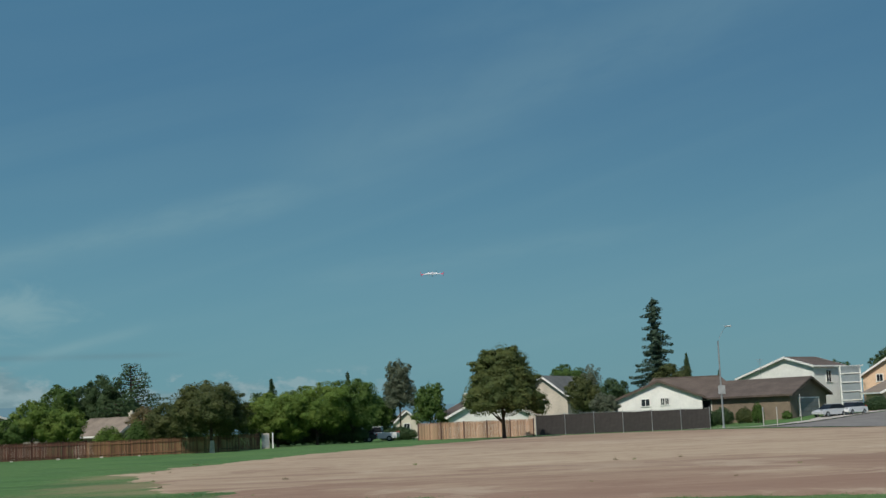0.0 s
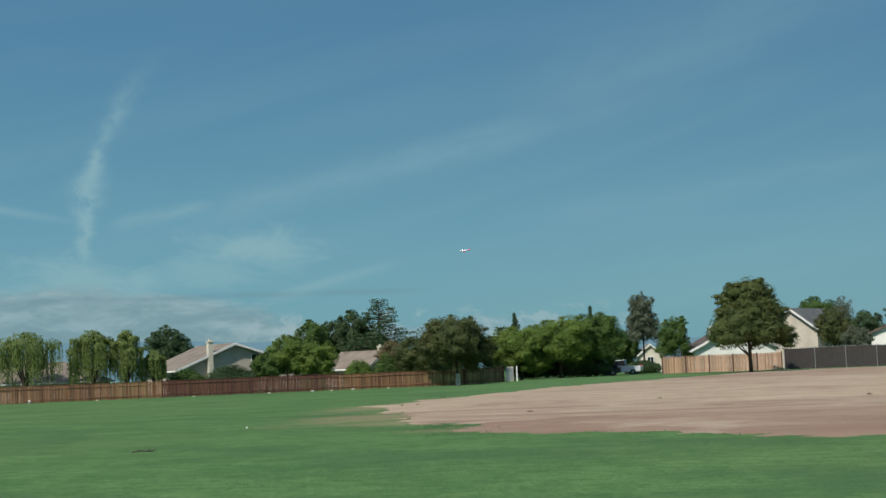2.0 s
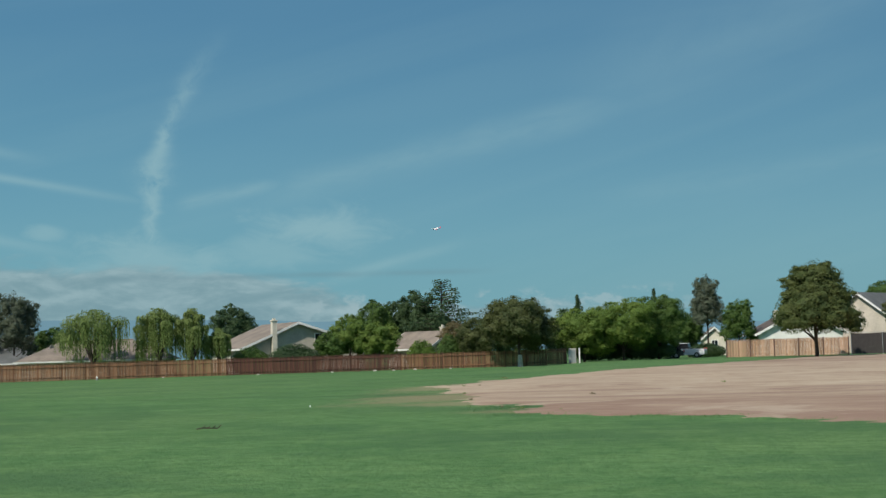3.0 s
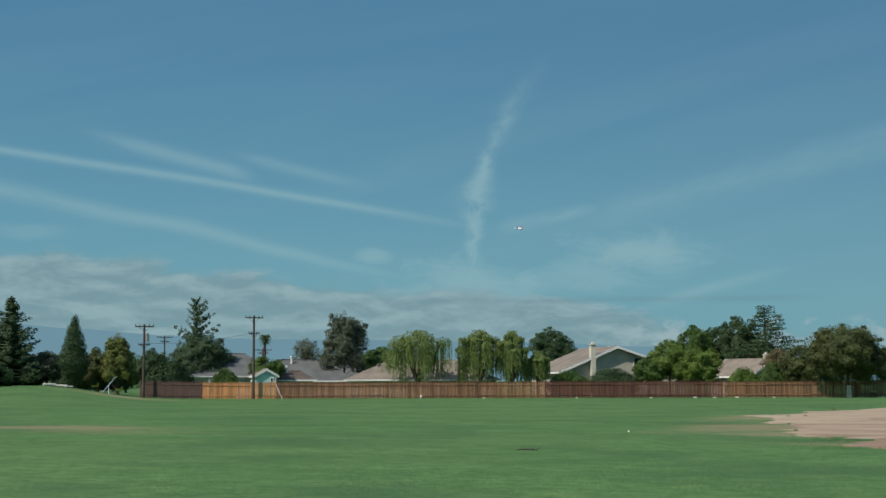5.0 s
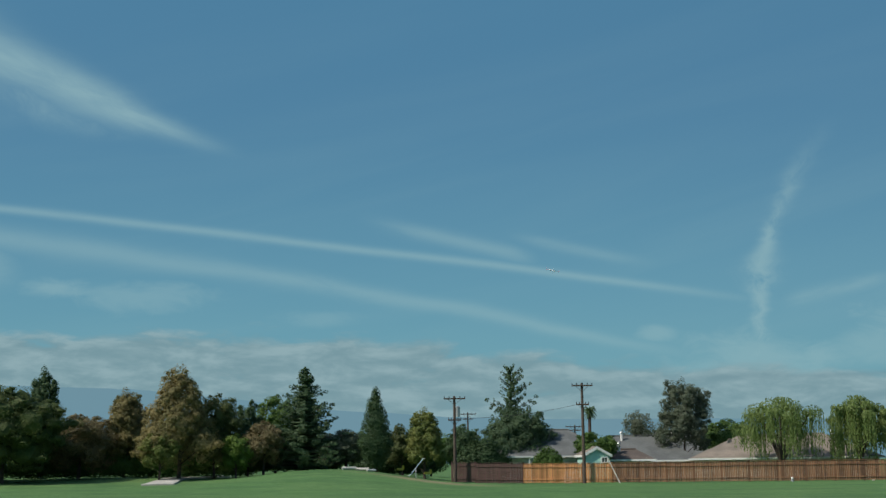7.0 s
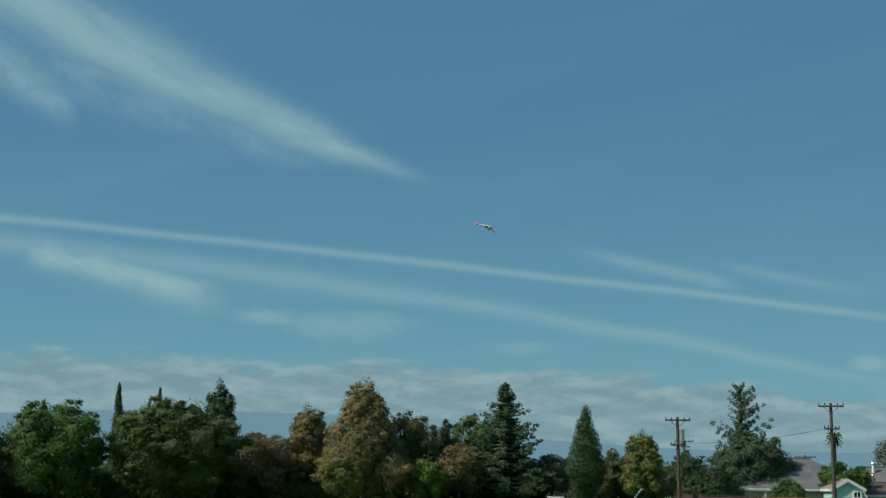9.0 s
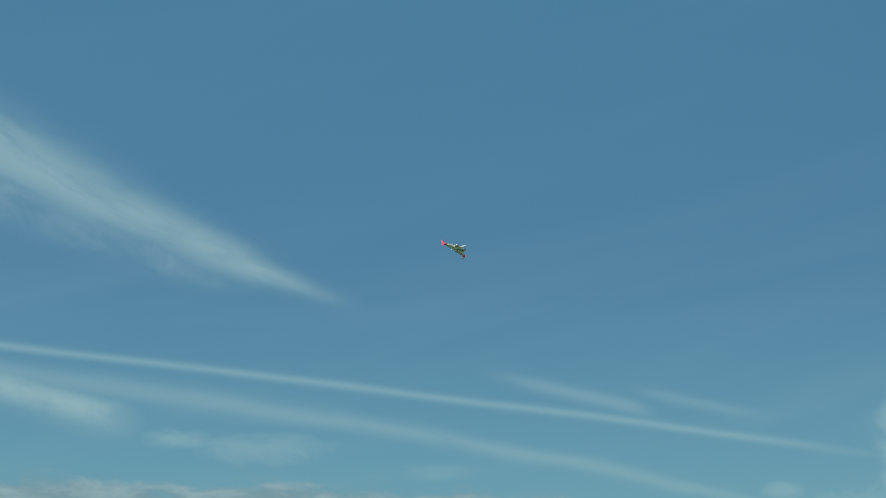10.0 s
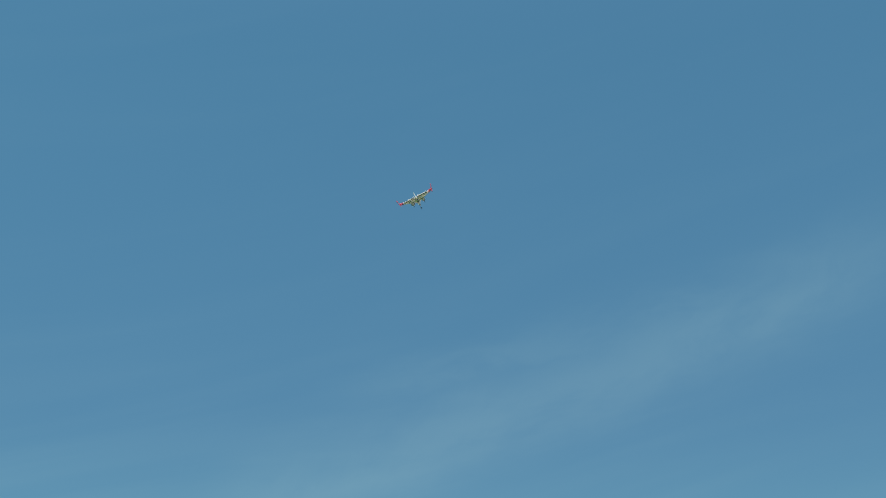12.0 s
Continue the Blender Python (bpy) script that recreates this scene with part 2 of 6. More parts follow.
def build_grass(gr, sh, out):
    place = gr.node("ShaderNodeTexCoord").outputs["Object"]
    p = gr.split(place)
    big = gr.noise(place, 0.035, 4.0, 0.6)
    mid = gr.noise(place, 0.35, 5.0, 0.65)
    small = gr.noise(place, 7.0, 4.0, 0.7)
    rows = gr.noise(gr.xyz(mul(gr, p[0], 0.05), mul(gr, p[1], 0.6), 0.0), 1.0, 3.0)
    tint = gr.mix(gr.step(mid, 0.32, 0.68), (0.085, 0.170, 0.058), (0.132, 0.232, 0.082))
    tint = gr.mix(gr.step(big, 0.42, 0.66, 0.0, 0.55), tint, (0.178, 0.242, 0.092))
    tint = gr.mix(gr.step(small, 0.35, 0.7, 0.0, 0.65), tint, (0.05, 0.125, 0.036))
    tint = gr.mix(gr.step(rows, 0.5, 0.72, 0.0, 0.14), tint, (0.18, 0.26, 0.09))
    clump = gr.noise(place, 2.2, 4.0, 0.7)
    tint = gr.mix(gr.step(clump, 0.42, 0.66, 0.0, 0.62), tint, (0.05, 0.118, 0.036))
    tuft = gr.noise(place, 0.95, 5.0, 0.68, 0.5)
    tint = gr.mix(gr.step(tuft, 0.50, 0.66, 0.0, 0.36), tint, (0.155, 0.248, 0.082))
    shady = gr.noise(gr.xyz(mul(gr, p[0], 0.13), mul(gr, p[1], 0.17), 4.0), 1.0, 6.0, 0.7)
    tint = gr.mix(gr.step(shady, 0.46, 0.62, 0.0, 0.68), tint, (0.058, 0.122, 0.046))
    # worn, dry patches beside the infield and in the outfield
    dry = 0.0
    for x, y, rx, ry, k in ((-11.5, 47, 3.2, 7, 0.62), (-14.2, 60, 3.0, 8, 0.6), (-34, 37.5, 6, 2.6, 0.62), (-90, 107, 8, 5, 0.7), (-30, 35, 4.5, 2.2, 0.3), (-36, 31, 5, 1.6, 0.3), (-9.2, 41.5, 2.4, 3.0, 0.55), (-6.6, 35.4, 1.6, 1.2, 0.4)):
        r = gr.m("SQRT", add(gr, gr.m("POWER", gr.m("DIVIDE", gr.m("SUBTRACT", p[0], x), rx), 2.0),
                             gr.m("POWER", gr.m("DIVIDE", gr.m("SUBTRACT", p[1], y), ry), 2.0)))
        dry = gr.m("MAXIMUM", dry, gr.step(add(gr, r, mul(gr, gr.m("SUBTRACT", add(gr, mul(gr, mid, 0.6), mul(gr, clump, 0.4)), 0.5), 3.2)), 1.15, 0.1, 0.0, k))
    tint = gr.mix(dry, tint, (0.30, 0.222, 0.138))
    gr.put(sh.inputs["Base Color"], tint)
    sh.inputs["Roughness"].default_value = 0.9
    sh.inputs["Specular IOR Level"].default_value = 0.1
    bump(gr, sh, add(gr, small, mul(gr, clump, 0.8)), 0.9, 0.07)


def build_dirt(gr, sh, out):
    place = gr.node("ShaderNodeTexCoord").outputs["Object"]
    p = gr.split(place)
    big = gr.noise(place, 0.06, 4.0, 0.6)
    mid = gr.noise(place, 0.6, 5.0, 0.7)
    small = gr.noise(place, 9.0, 3.0)
    drag = gr.noise(gr.xyz(mul(gr, p[0], 0.035), mul(gr, p[1], 0.07), 1.0), 1.0, 8.0, 0.72, 1.4)
    tint = gr.mix(gr.step(drag, 0.36, 0.66), (0.265, 0.178, 0.126), (0.395, 0.298, 0.205))
    tint = gr.mix(gr.step(big, 0.5, 0.7, 0.0, 0.7), tint, (0.42, 0.335, 0.245))
    # raked sandy middle, redder skin towards the near edge
    sandy = mul(gr, gr.step(add(gr, p[1], mul(gr, gr.m("SUBTRACT", drag, 0.5), 60.0)), 38.0, 60.0), gr.step(add(gr, p[1], mul(gr, gr.m("SUBTRACT", big, 0.5), 60.0)), 118.0, 90.0))
    tint = gr.mix(mul(gr, sandy, 0.55), tint, (0.46, 0.362, 0.25))
    tint = gr.mix(gr.step(add(gr, p[1], mul(gr, gr.m("SUBTRACT", drag, 0.5), 30.0)), 44.0, 33.0, 0.0, 0.55), tint, (0.235, 0.138, 0.10))
    blot = gr.noise(place, 0.17, 7.0, 0.72, 0.8)
    tint = gr.mix(gr.step(blot, 0.50, 0.66, 0.0, 0.6), tint, (0.225, 0.138, 0.10))
    tint = gr.mix(gr.step(blot, 0.46, 0.34, 0.0, 0.55), tint, (0.47, 0.38, 0.275))
    tint = gr.mix(gr.step(mid, 0.48, 0.7, 0.0, 0.45), tint, (0.235, 0.142, 0.102))
    tint = gr.mix(gr.step(small, 0.5, 0.8, 0.0, 0.3), tint, (0.22, 0.15, 0.11))
    gr.put(sh.inputs["Base Color"], tint)
    sh.inputs["Roughness"].default_value = 0.95
    sh.inputs["Specular IOR Level"].default_value = 0.1
    bump(gr, sh, add(gr, mid, mul(gr, small, 0.5)), 0.6, 0.05)


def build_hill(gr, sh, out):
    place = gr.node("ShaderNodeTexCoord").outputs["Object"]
    # Distance haze is put into the colour, and the slopes glow by themselves.
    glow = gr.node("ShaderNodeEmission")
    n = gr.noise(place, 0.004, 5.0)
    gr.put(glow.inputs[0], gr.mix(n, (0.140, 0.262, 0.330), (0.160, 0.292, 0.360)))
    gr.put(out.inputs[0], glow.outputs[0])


def build_glass(gr, sh, out):
    sh.inputs["Base Color"].default_value = (0.02, 0.025, 0.03, 1)
    sh.inputs["Roughness"].default_value = 0.08
    sh.inputs["Specular IOR Level"].default_value = 0.6


GRASS = surface("lawn", build_grass)
DIRT = surface("infield_dirt", build_dirt)
HILL = surface("hazed_glowing_hills", build_hill)
GLASS = surface("window_glass", build_glass)


def build_tint(gr, sh, out):
    sh.inputs["Base Color"].default_value = (0.012, 0.014, 0.016, 1)
    sh.inputs["Roughness"].default_value = 0.2
    sh.inputs["Specular IOR Level"].default_value = 0.2


TINTED = surface("tinted_car_glass", build_tint)
def build_porch_glass(gr, sh, out):
    place = gr.node("ShaderNodeTexCoord").outputs["Object"]
    # Panes mottled between two greys.
    gr.put(sh.inputs["Base Color"], gr.mix(gr.noise(place, 0.9, 3.0), (0.16, 0.19, 0.20), (0.34, 0.37, 0.38)))
    sh.inputs["Roughness"].default_value = 0.12
    sh.inputs["Specular IOR Level"].default_value = 0.6


PORCH_GLASS = surface("grey_porch_glass", build_porch_glass)
ASPHALT = plain("asphalt", (0.20, 0.185, 0.165), 0.9, 0, 0.15, 0.5, 0.01)
CONCRETE = plain("concrete", (0.48, 0.44, 0.38), 0.85, 0, 0.15, 0.8, 0.01)
BARK = plain("bark", (0.085, 0.06, 0.045), 0.95, 0, 0.3, 3.0, 0.03)
PALE_BARK = plain("painted_bark", (0.55, 0.52, 0.47), 0.9, 0, 0.2, 3.0, 0.02)
WHITE = plain("white_paint", (0.78, 0.77, 0.72), 0.6, 0, 0.06, 0.7, 0.005)
CREAM = plain("cream_stucco", (0.62, 0.57, 0.46), 0.85, 0, 0.1, 0.7, 0.01)
GREY_WALL = plain("grey_stucco", (0.52, 0.46, 0.38), 0.85, 0, 0.1, 0.7, 0.01)
TAN_WALL = plain("tan_stucco", (0.20, 0.155, 0.11), 0.85, 0, 0.12, 0.7, 0.01)
PEACH = plain("peach_stucco", (0.70, 0.50, 0.34), 0.85, 0, 0.08, 0.7, 0.01)
MINT = plain("mint_paint", (0.42, 0.66, 0.56), 0.6, 0, 0.08, 1.0, 0.005)
GARAGE = plain("garage_door_paint", (0.20, 0.21, 0.21), 0.6, 0, 0.1, 1.0, 0.005)
STEEL = plain("galvanised_steel", (0.42, 0.43, 0.43), 0.45, 0.7, 0.12, 2.0, 0.004)
POLE_WOOD = plain("creosoted_wood", (0.09, 0.065, 0.05), 0.9, 0, 0.25, 4.0, 0.01)
IRON = plain("dark_metal", (0.05, 0.05, 0.055), 0.5, 0.5, 0.15, 3.0, 0.004)
MESH = plain("dark_windscreen", (0.050, 0.044, 0.041), 0.9, 0, 0.16, 0.35, 0.0)
YELLOW = plain("yellow_plastic", (0.62, 0.50, 0.06), 0.5, 0, 0.08, 2.0, 0.003)
BLUE = plain("pale_blue_paint", (0.38, 0.52, 0.60), 0.5, 0, 0.08, 2.0, 0.003)
RUBBER = plain("rubber", (0.02, 0.02, 0.02), 0.8, 0, 0.1, 4.0, 0.003)
CAR_WHITE = plain("white_car_paint", (0.72, 0.73, 0.73), 0.25, 0, 0.03, 1.0, 0)
CAR_SILVER = plain("silver_car_paint", (0.62, 0.63, 0.64), 0.3, 0.25, 0.03, 1.0, 0)
CAR_DARK = plain("dark_car_paint", (0.04, 0.045, 0.05), 0.25, 0.2, 0.03, 1.0, 0)
BOARD_RED = wood("redwood_board", (0.105, 0.043, 0.027), 0.4)
BOARD_BROWN = wood("brown_board", (0.195, 0.098, 0.050), 0.5)
BOARD_NEW = wood("cedar_board", (0.44, 0.205, 0.08), 0.4)
BOARD_PALE = wood("pale_board", (0.40, 0.245, 0.155), 0.38)
BOARD_DULL = wood("stained_board", (0.10, 0.055, 0.045), 0.15)


def shingle(name, colour):
    def build(gr, sh, out):
        place = gr.node("ShaderNodeTexCoord").outputs["Object"]
        p = gr.split(place)
        course = gr.m("FRACT", mul(gr, p[2], 6.0))
        one = gr.noise(place, 0.6, 4.0)
        two = gr.noise(place, 6.0, 3.0)
        tint = gr.mix(gr.step(one, 0.35, 0.65), tuple(c * 0.8 for c in colour), tuple(c * 1.12 for c in colour))
        tint = gr.mix(gr.step(two, 0.4, 0.7, 0.0, 0.35), tint, tuple(c * 0.6 for c in colour))
        gr.put(sh.inputs["Base Color"], tint)
        sh.inputs["Roughness"].default_value = 0.9
        bump(gr, sh, add(gr, course, mul(gr, two, 0.5)), 0.5, 0.02)
    return surface(name, build)


ROOF_BROWN = shingle("brown_shingles", (0.105, 0.080, 0.064))
ROOF_GREY = shingle("grey_shingles", (0.118, 0.122, 0.115))
ROOF_TAN = shingle("tan_shingles", (0.225, 0.182, 0.14))

LEAF_OLIVE = leaves("olive_leaves", (0.063, 0.091, 0.032), (0.152, 0.162, 0.055))
LEAF_GREEN = leaves("green_leaves", (0.053, 0.113, 0.026), (0.15, 0.226, 0.053))
LEAF_BRIGHT = leaves("bright_leaves", (0.091, 0.168, 0.03), (0.224, 0.295, 0.063))
LEAF_DARK = leaves("dark_leaves", (0.044, 0.087, 0.038), (0.105, 0.16, 0.065))
LEAF_BLUE = leaves("blue_green_needles", (0.039, 0.078, 0.053), (0.092, 0.14, 0.09))
LEAF_RUST = leaves("autumn_leaves", (0.139, 0.142, 0.052), (0.314, 0.248, 0.105), 0.6)
LEAF_BROWN = leaves("russet_leaves", (0.133, 0.119, 0.056), (0.274, 0.212, 0.103), 0.6)
LEAF_GOLD = leaves("gold_green_leaves", (0.101, 0.155, 0.038), (0.241, 0.241, 0.069), 0.5)
LEAF_WILLOW = leaves("willow_leaves", (0.137, 0.205, 0.056), (0.287, 0.34, 0.116))
LEAF_DRY = leaves("dry_weeds", (0.20, 0.155, 0.09), (0.32, 0.26, 0.15))
LEAF_DEEP = leaves("deep_olive_leaves", (0.047, 0.082, 0.026), (0.166, 0.185, 0.055))
LEAF_GUM = leaves("gum_leaves", (0.082, 0.108, 0.070), (0.180, 0.205, 0.130))
LEAF_SPRUCE = leaves("spruce_needles", (0.058, 0.104, 0.050), (0.130, 0.185, 0.088))
LEAF_GREY = leaves("grey_green_leaves", (0.108, 0.137, 0.086), (0.201, 0.216, 0.144))


# ---------------- helpers for shapes ----------------
def at(bearing, distance, z=None):
    """A place by its bearing from the first stand, in degrees to the left, and its distance."""
    a = radians(bearing)
    x, y = -distance * math.sin(a), distance * math.cos(a)
    return Vector((x, y, rise(x, y) if z is None else z))


def smooth(x, lo, hi):
    u = min(1.0, max(0.0, (x - lo) / (hi - lo)))
    return u * u * (3 - 2 * u)


def rise(x, y):
    """The height of the ground."""
    r = math.hypot(x, y)
    b = math.degrees(math.atan2(-x, y))
    street = 1.15 * smooth(-b, 8.5, 15.0) * smooth(r, 146, 176) * smooth(-b, 75, 40)
    knoll = 1.25 * math.exp(-((b - 43.6) / 3.3) ** 2) * smooth(r, 108, 150)
    bank_up = 0.7 * smooth(b, 46.0, 50.0) * smooth(r, 138, 157) * smooth(b, 120, 80)
    dip = -0.30 * smooth(r, 55, 135) * smooth(b, 6.0, 10.0) * smooth(b, 42.5, 38.5)
    return street + knoll + bank_up + dip


def high(distance, elevation):
    return EYE + distance * math.tan(radians(elevation))


def mesh_from(bm, name, mat):
    me = bpy.data.meshes.new(name)
    bm.to_mesh(me)
    bm.free()
    for one in (mat if isinstance(mat, (list, tuple)) else [mat]):
        me.materials.append(one)
    return me


def part(name, bm, mat, parent, label=""):
    ob = new(name, mesh_from(bm, name, mat))
    ob.parent = parent
    return tagged(ob, label) if label else ob


def thing(name, m, label, category, group="", kind=""):
    ob = new(name)
    ob.matrix_world = m
    return tagged(ob, label, category, group, kind)


def box(bm, cx, cy, cz, sx, sy, sz, bevel=0.0, m=None):
    r = bmesh.ops.create_cube(bm, size=1.0)
    vs = r["verts"]
    for v in vs:
        v.co = Vector((cx + v.co.x * sx, cy + v.co.y * sy, cz + v.co.z * sz))
    if bevel:
        es = list({e for v in vs for e in v.link_edges})
        vs = [v for v in bmesh.ops.bevel(bm, geom=es, offset=bevel, segments=2, affect="EDGES", profile=0.7)["verts"]]
    if m is not None:
        bmesh.ops.transform(bm, matrix=m, verts=list({v for v in vs if v.is_valid}))
    return bm


def tube(bm, a, b, r0, r1, sides=8):
    a, b = Vector(a), Vector(b)
    d = b - a
    q = d.to_track_quat("Z", "Y").to_matrix().to_4x4()
    bmesh.ops.create_cone(bm, cap_ends=True, segments=sides, radius1=r0, radius2=r1, depth=d.length,
                          matrix=Matrix.Translation((a + b) / 2) @ q)
    return bm


def solid(bm, points, faces):
    vs = [bm.verts.new(p) for p in points]
    for f in faces:
        bm.faces.new([vs[i] for i in f])
    return bm


def facing(bearing, distance, turn=0.0, z=None):
    """A pose at a place by bearing whose local -y looks back to the first stand, turned by so many degrees."""
    p = at(bearing, distance, z)
    return pose(p.x, p.y, p.z, 0, 0, bearing + turn)


# ---------------- ground ----------------
def ground_sheet():
    bearings = [b for b in range(-180, -40, 5)] + [-40 + i for i in range(0, 121)] + [b for b in range(85, 180, 5)]
    radii = [0, 8, 16, 24, 34, 46, 60, 75, 90, 104, 114, 122, 130, 137, 143, 148, 153, 158, 164, 170, 177, 186, 200, 240, 320, 500, 900, 1800, 3500]
    verts, faces = [], []
    for r in radii:
        for b in bearings:
            a = radians(b)
            x, y = -r * math.sin(a), r * math.cos(a)
            verts.append((x, y, rise(x, y) if r else 0.0))
    n = len(bearings)
    for i in range(len(radii) - 1):
        for j in range(n):
            k = (j + 1) % n
            faces.append((i * n + j, (i + 1) * n + j, (i + 1) * n + k, i * n + k)[::-1])
    me = bpy.data.meshes.new("ground")
    me.from_pydata(verts, [], faces)
    me.materials.append(GRASS)
    me.polygons.foreach_set("use_smooth", [True] * len(me.polygons))
    return tagged(new("ground", me), "mown green park lawn with dry worn patches", "lawn", kind="structure")


ground_sheet()


def sheet(name, outline, lift, mat, label, category, wobble=0.0, step=1.2):
    """A flat sheet lying on the ground, its edge broken up a little."""
    pts, inside = [], []
    n = len(outline)
    turns = sum(outline[i][0] * outline[(i + 1) % n][1] - outline[(i + 1) % n][0] * outline[i][1] for i in range(n))
    hand = 1.0 if turns > 0 else -1.0
    for i in range(n):
        a, b = Vector(outline[i]), Vector(outline[(i + 1) % n])
        cuts = max(1, int((b - a).length / step))
        for k in range(cuts):
            p = a.lerp(b, k / cuts)
            if wobble:
                d = (noise.noise((p.x * 0.25, p.y * 0.25, 3.0)) + noise.noise((p.x * 1.1, p.y * 1.1, 8.0)) * 0.5
                     + noise.noise((p.x * 3.1, p.y * 3.1, 5.0)) * 0.22) * wobble
                way_out = (b - a).normalized()
                inside.append(Vector((p.x - way_out.y * hand * 2.4, p.y + way_out.x * hand * 2.4)))
                p = Vector((p.x - way_out.y * d, p.y + way_out.x * d))
            pts.append(p)
    bm = bmesh.new()
    vs = [bm.verts.new((p.x, p.y, 0)) for p in pts]
    rim = set()
    if wobble:
        # the rim dips under the turf; the inner part starts further in
        inner = [bm.verts.new((p.x, p.y, 0)) for p in inside]
        k = len(vs)
        for i in range(k):
            j = (i + 1) % k
            bm.faces.new((vs[i], vs[j], inner[j], inner[i]))
        bm.faces.new(inner)
        rim = set(vs)
    else:
        bm.faces.new(vs)
    bmesh.ops.triangulate(bm, faces=bm.faces[:])
    for _ in range(2):
        long_ones = [e for e in bm.edges if e.calc_length() > 9.0]
        if long_ones:
            bmesh.ops.subdivide_edges(bm, edges=long_ones, cuts=2)
            bmesh.ops.triangulate(bm, faces=[f for f in bm.faces if len(f.verts) > 3])
    for v in bm.verts:
        v.co.z = rise(v.co.x, v.co.y) + (-0.012 if v in rim else lift)
    bm.normal_update()
    bmesh.ops.reverse_faces(bm, faces=[f for f in bm.faces if f.normal.z < 0])
    return tagged(new(name, mesh_from(bm, name, mat)), label, category, kind="structure")


INFIELD = [(-6, 34.5), (-3.8, 33), (-1, 31.5), (3, 28.4), (8, 26.3), (16, 24), (30, 22), (48, 30), (62, 50), (60, 80), (42, 98),
           (35, 116), (30, 137), (24.5, 145.5), (9, 146.2), (4.5, 139), (1.2, 126), (-7.2, 103), (-11.6, 87), (-14.2, 73), (-14.6, 64),
           (-12.8, 54), (-10.0, 46), (-7.6, 39)]


def infield():
    """The bare ground: a thin skin of dirt that runs out under the turf along a ragged edge."""
    xs = np.concatenate([np.arange(-18.0, 20.0, 0.45), np.arange(20.0, 65.0, 1.2)])
    ys = np.concatenate([np.arange(20.0, 48.0, 0.35), np.arange(48.0, 90.0, 0.8), np.arange(90.0, 149.0, 1.2)])
    X, Y = np.meshgrid(xs, ys)
    P = np.array(INFIELD, float)
    Q = np.roll(P, -1, 0)
    near = np.full(X.shape, 1e9)
    inside = np.zeros(X.shape, bool)
    for (ax, ay), (bx, by) in zip(P, Q):
        dx, dy = bx - ax, by - ay
        k = np.clip(((X - ax) * dx + (Y - ay) * dy) / (dx * dx + dy * dy), 0, 1)
        near = np.minimum(near, np.hypot(X - ax - k * dx, Y - ay - k * dy))
        cross = (ay > Y) != (by > Y)
        if dy:
            inside ^= cross & (X < ax + (Y - ay) * dx / dy)
    depth = np.where(inside, near, -near)
    rag = np.array([[noise.noise((x * 0.25, y * 0.25, 3.0)) * 0.9 + noise.noise((x * 0.9, y * 0.9, 8.0)) * 0.6 + noise.noise((x * 2.7, y * 2.7, 5.0)) * 0.35
                     for x in xs] for y in ys])
    rag = rag * np.where(X < 3.0, 2.0, 1.0)
    lift = np.clip((depth + rag) * 0.06, -0.08, 0.035)
    verts = [(float(X[a, b]), float(Y[a, b]), rise(float(X[a, b]), float(Y[a, b])) + float(lift[a, b])) for a in range(len(ys)) for b in range(len(xs))]
    n = len(xs)
    faces = [(a * n + b, a * n + b + 1, (a + 1) * n + b + 1, (a + 1) * n + b) for a in range(len(ys) - 1) for b in range(n - 1)
             if lift[a:a + 2, b:b + 2].max() > -0.03]
    me = bpy.data.meshes.new("infield")
    me.from_pydata(verts, [], faces)
    me.materials.append(DIRT)
    me.polygons.foreach_set("use_smooth", [True] * len(me.polygons))
    return tagged(new("infield", me), "bare reddish-brown dirt infield, dragged in streaks", "dirt field", kind="structure")


infield()


def polar_sheet(name, pts, lift, mat, label, category):
    return sheet(name, [at(b, d).xy for b, d in pts], lift, mat, label, category, 0.0, 3.0)


polar_sheet("road", [(-12.8, 146), (-15, 132), (-18, 116), (-24, 108), (-40, 110), (-40, 176), (-24, 180), (-18.2, 173), (-15.6, 158)], 0.05, ASPHALT,
            "grey asphalt street beside the park", "road")
polar_sheet("pavement", [(-9.9, 147.5), (-12.6, 146.5), (-15.6, 158.5), (-18.2, 173.6), (-24, 180.5), (-24, 182.5), (-18.0, 175.4), (-15.3, 160.2), (-12.4, 148.2), (-9.9, 149)], 0.12,
            CONCRETE, "pale concrete pavement along the street", "pavement")
polar_sheet("driveway", [(-14.2, 152.5), (-15.5, 158), (-17.2, 170), (-15.4, 166)], 0.09, CONCRETE, "concrete driveway before the garage", "driveway")


def slab(name, pts, mat, label):
    bm = bmesh.new()
    base = [at(b, d) for b, d in pts]
    top = [bm.verts.new(p + Vector((0, 0, 0.14))) for p in base]
    low = [bm.verts.new(p - Vector((0, 0, 0.1))) for p in base]
    bm.faces.new(top)
    for i in range(len(top)):
        j = (i + 1) % len(top)
        bm.faces.new((top[i], low[i], low[j], top[j]))
    bmesh.ops.recalc_face_normals(bm, faces=bm.faces[:])
    return tagged(new(name, mesh_from(bm, name, mat)), label, "path", kind="structure")


slab("path", [(49.9, 141), (48.8, 141), (48.5, 151), (47.7, 154), (46.9, 160), (47.2, 161), (48.2, 155), (49.2, 151)], CONCRETE, "pale concrete path crossing the park lawn")


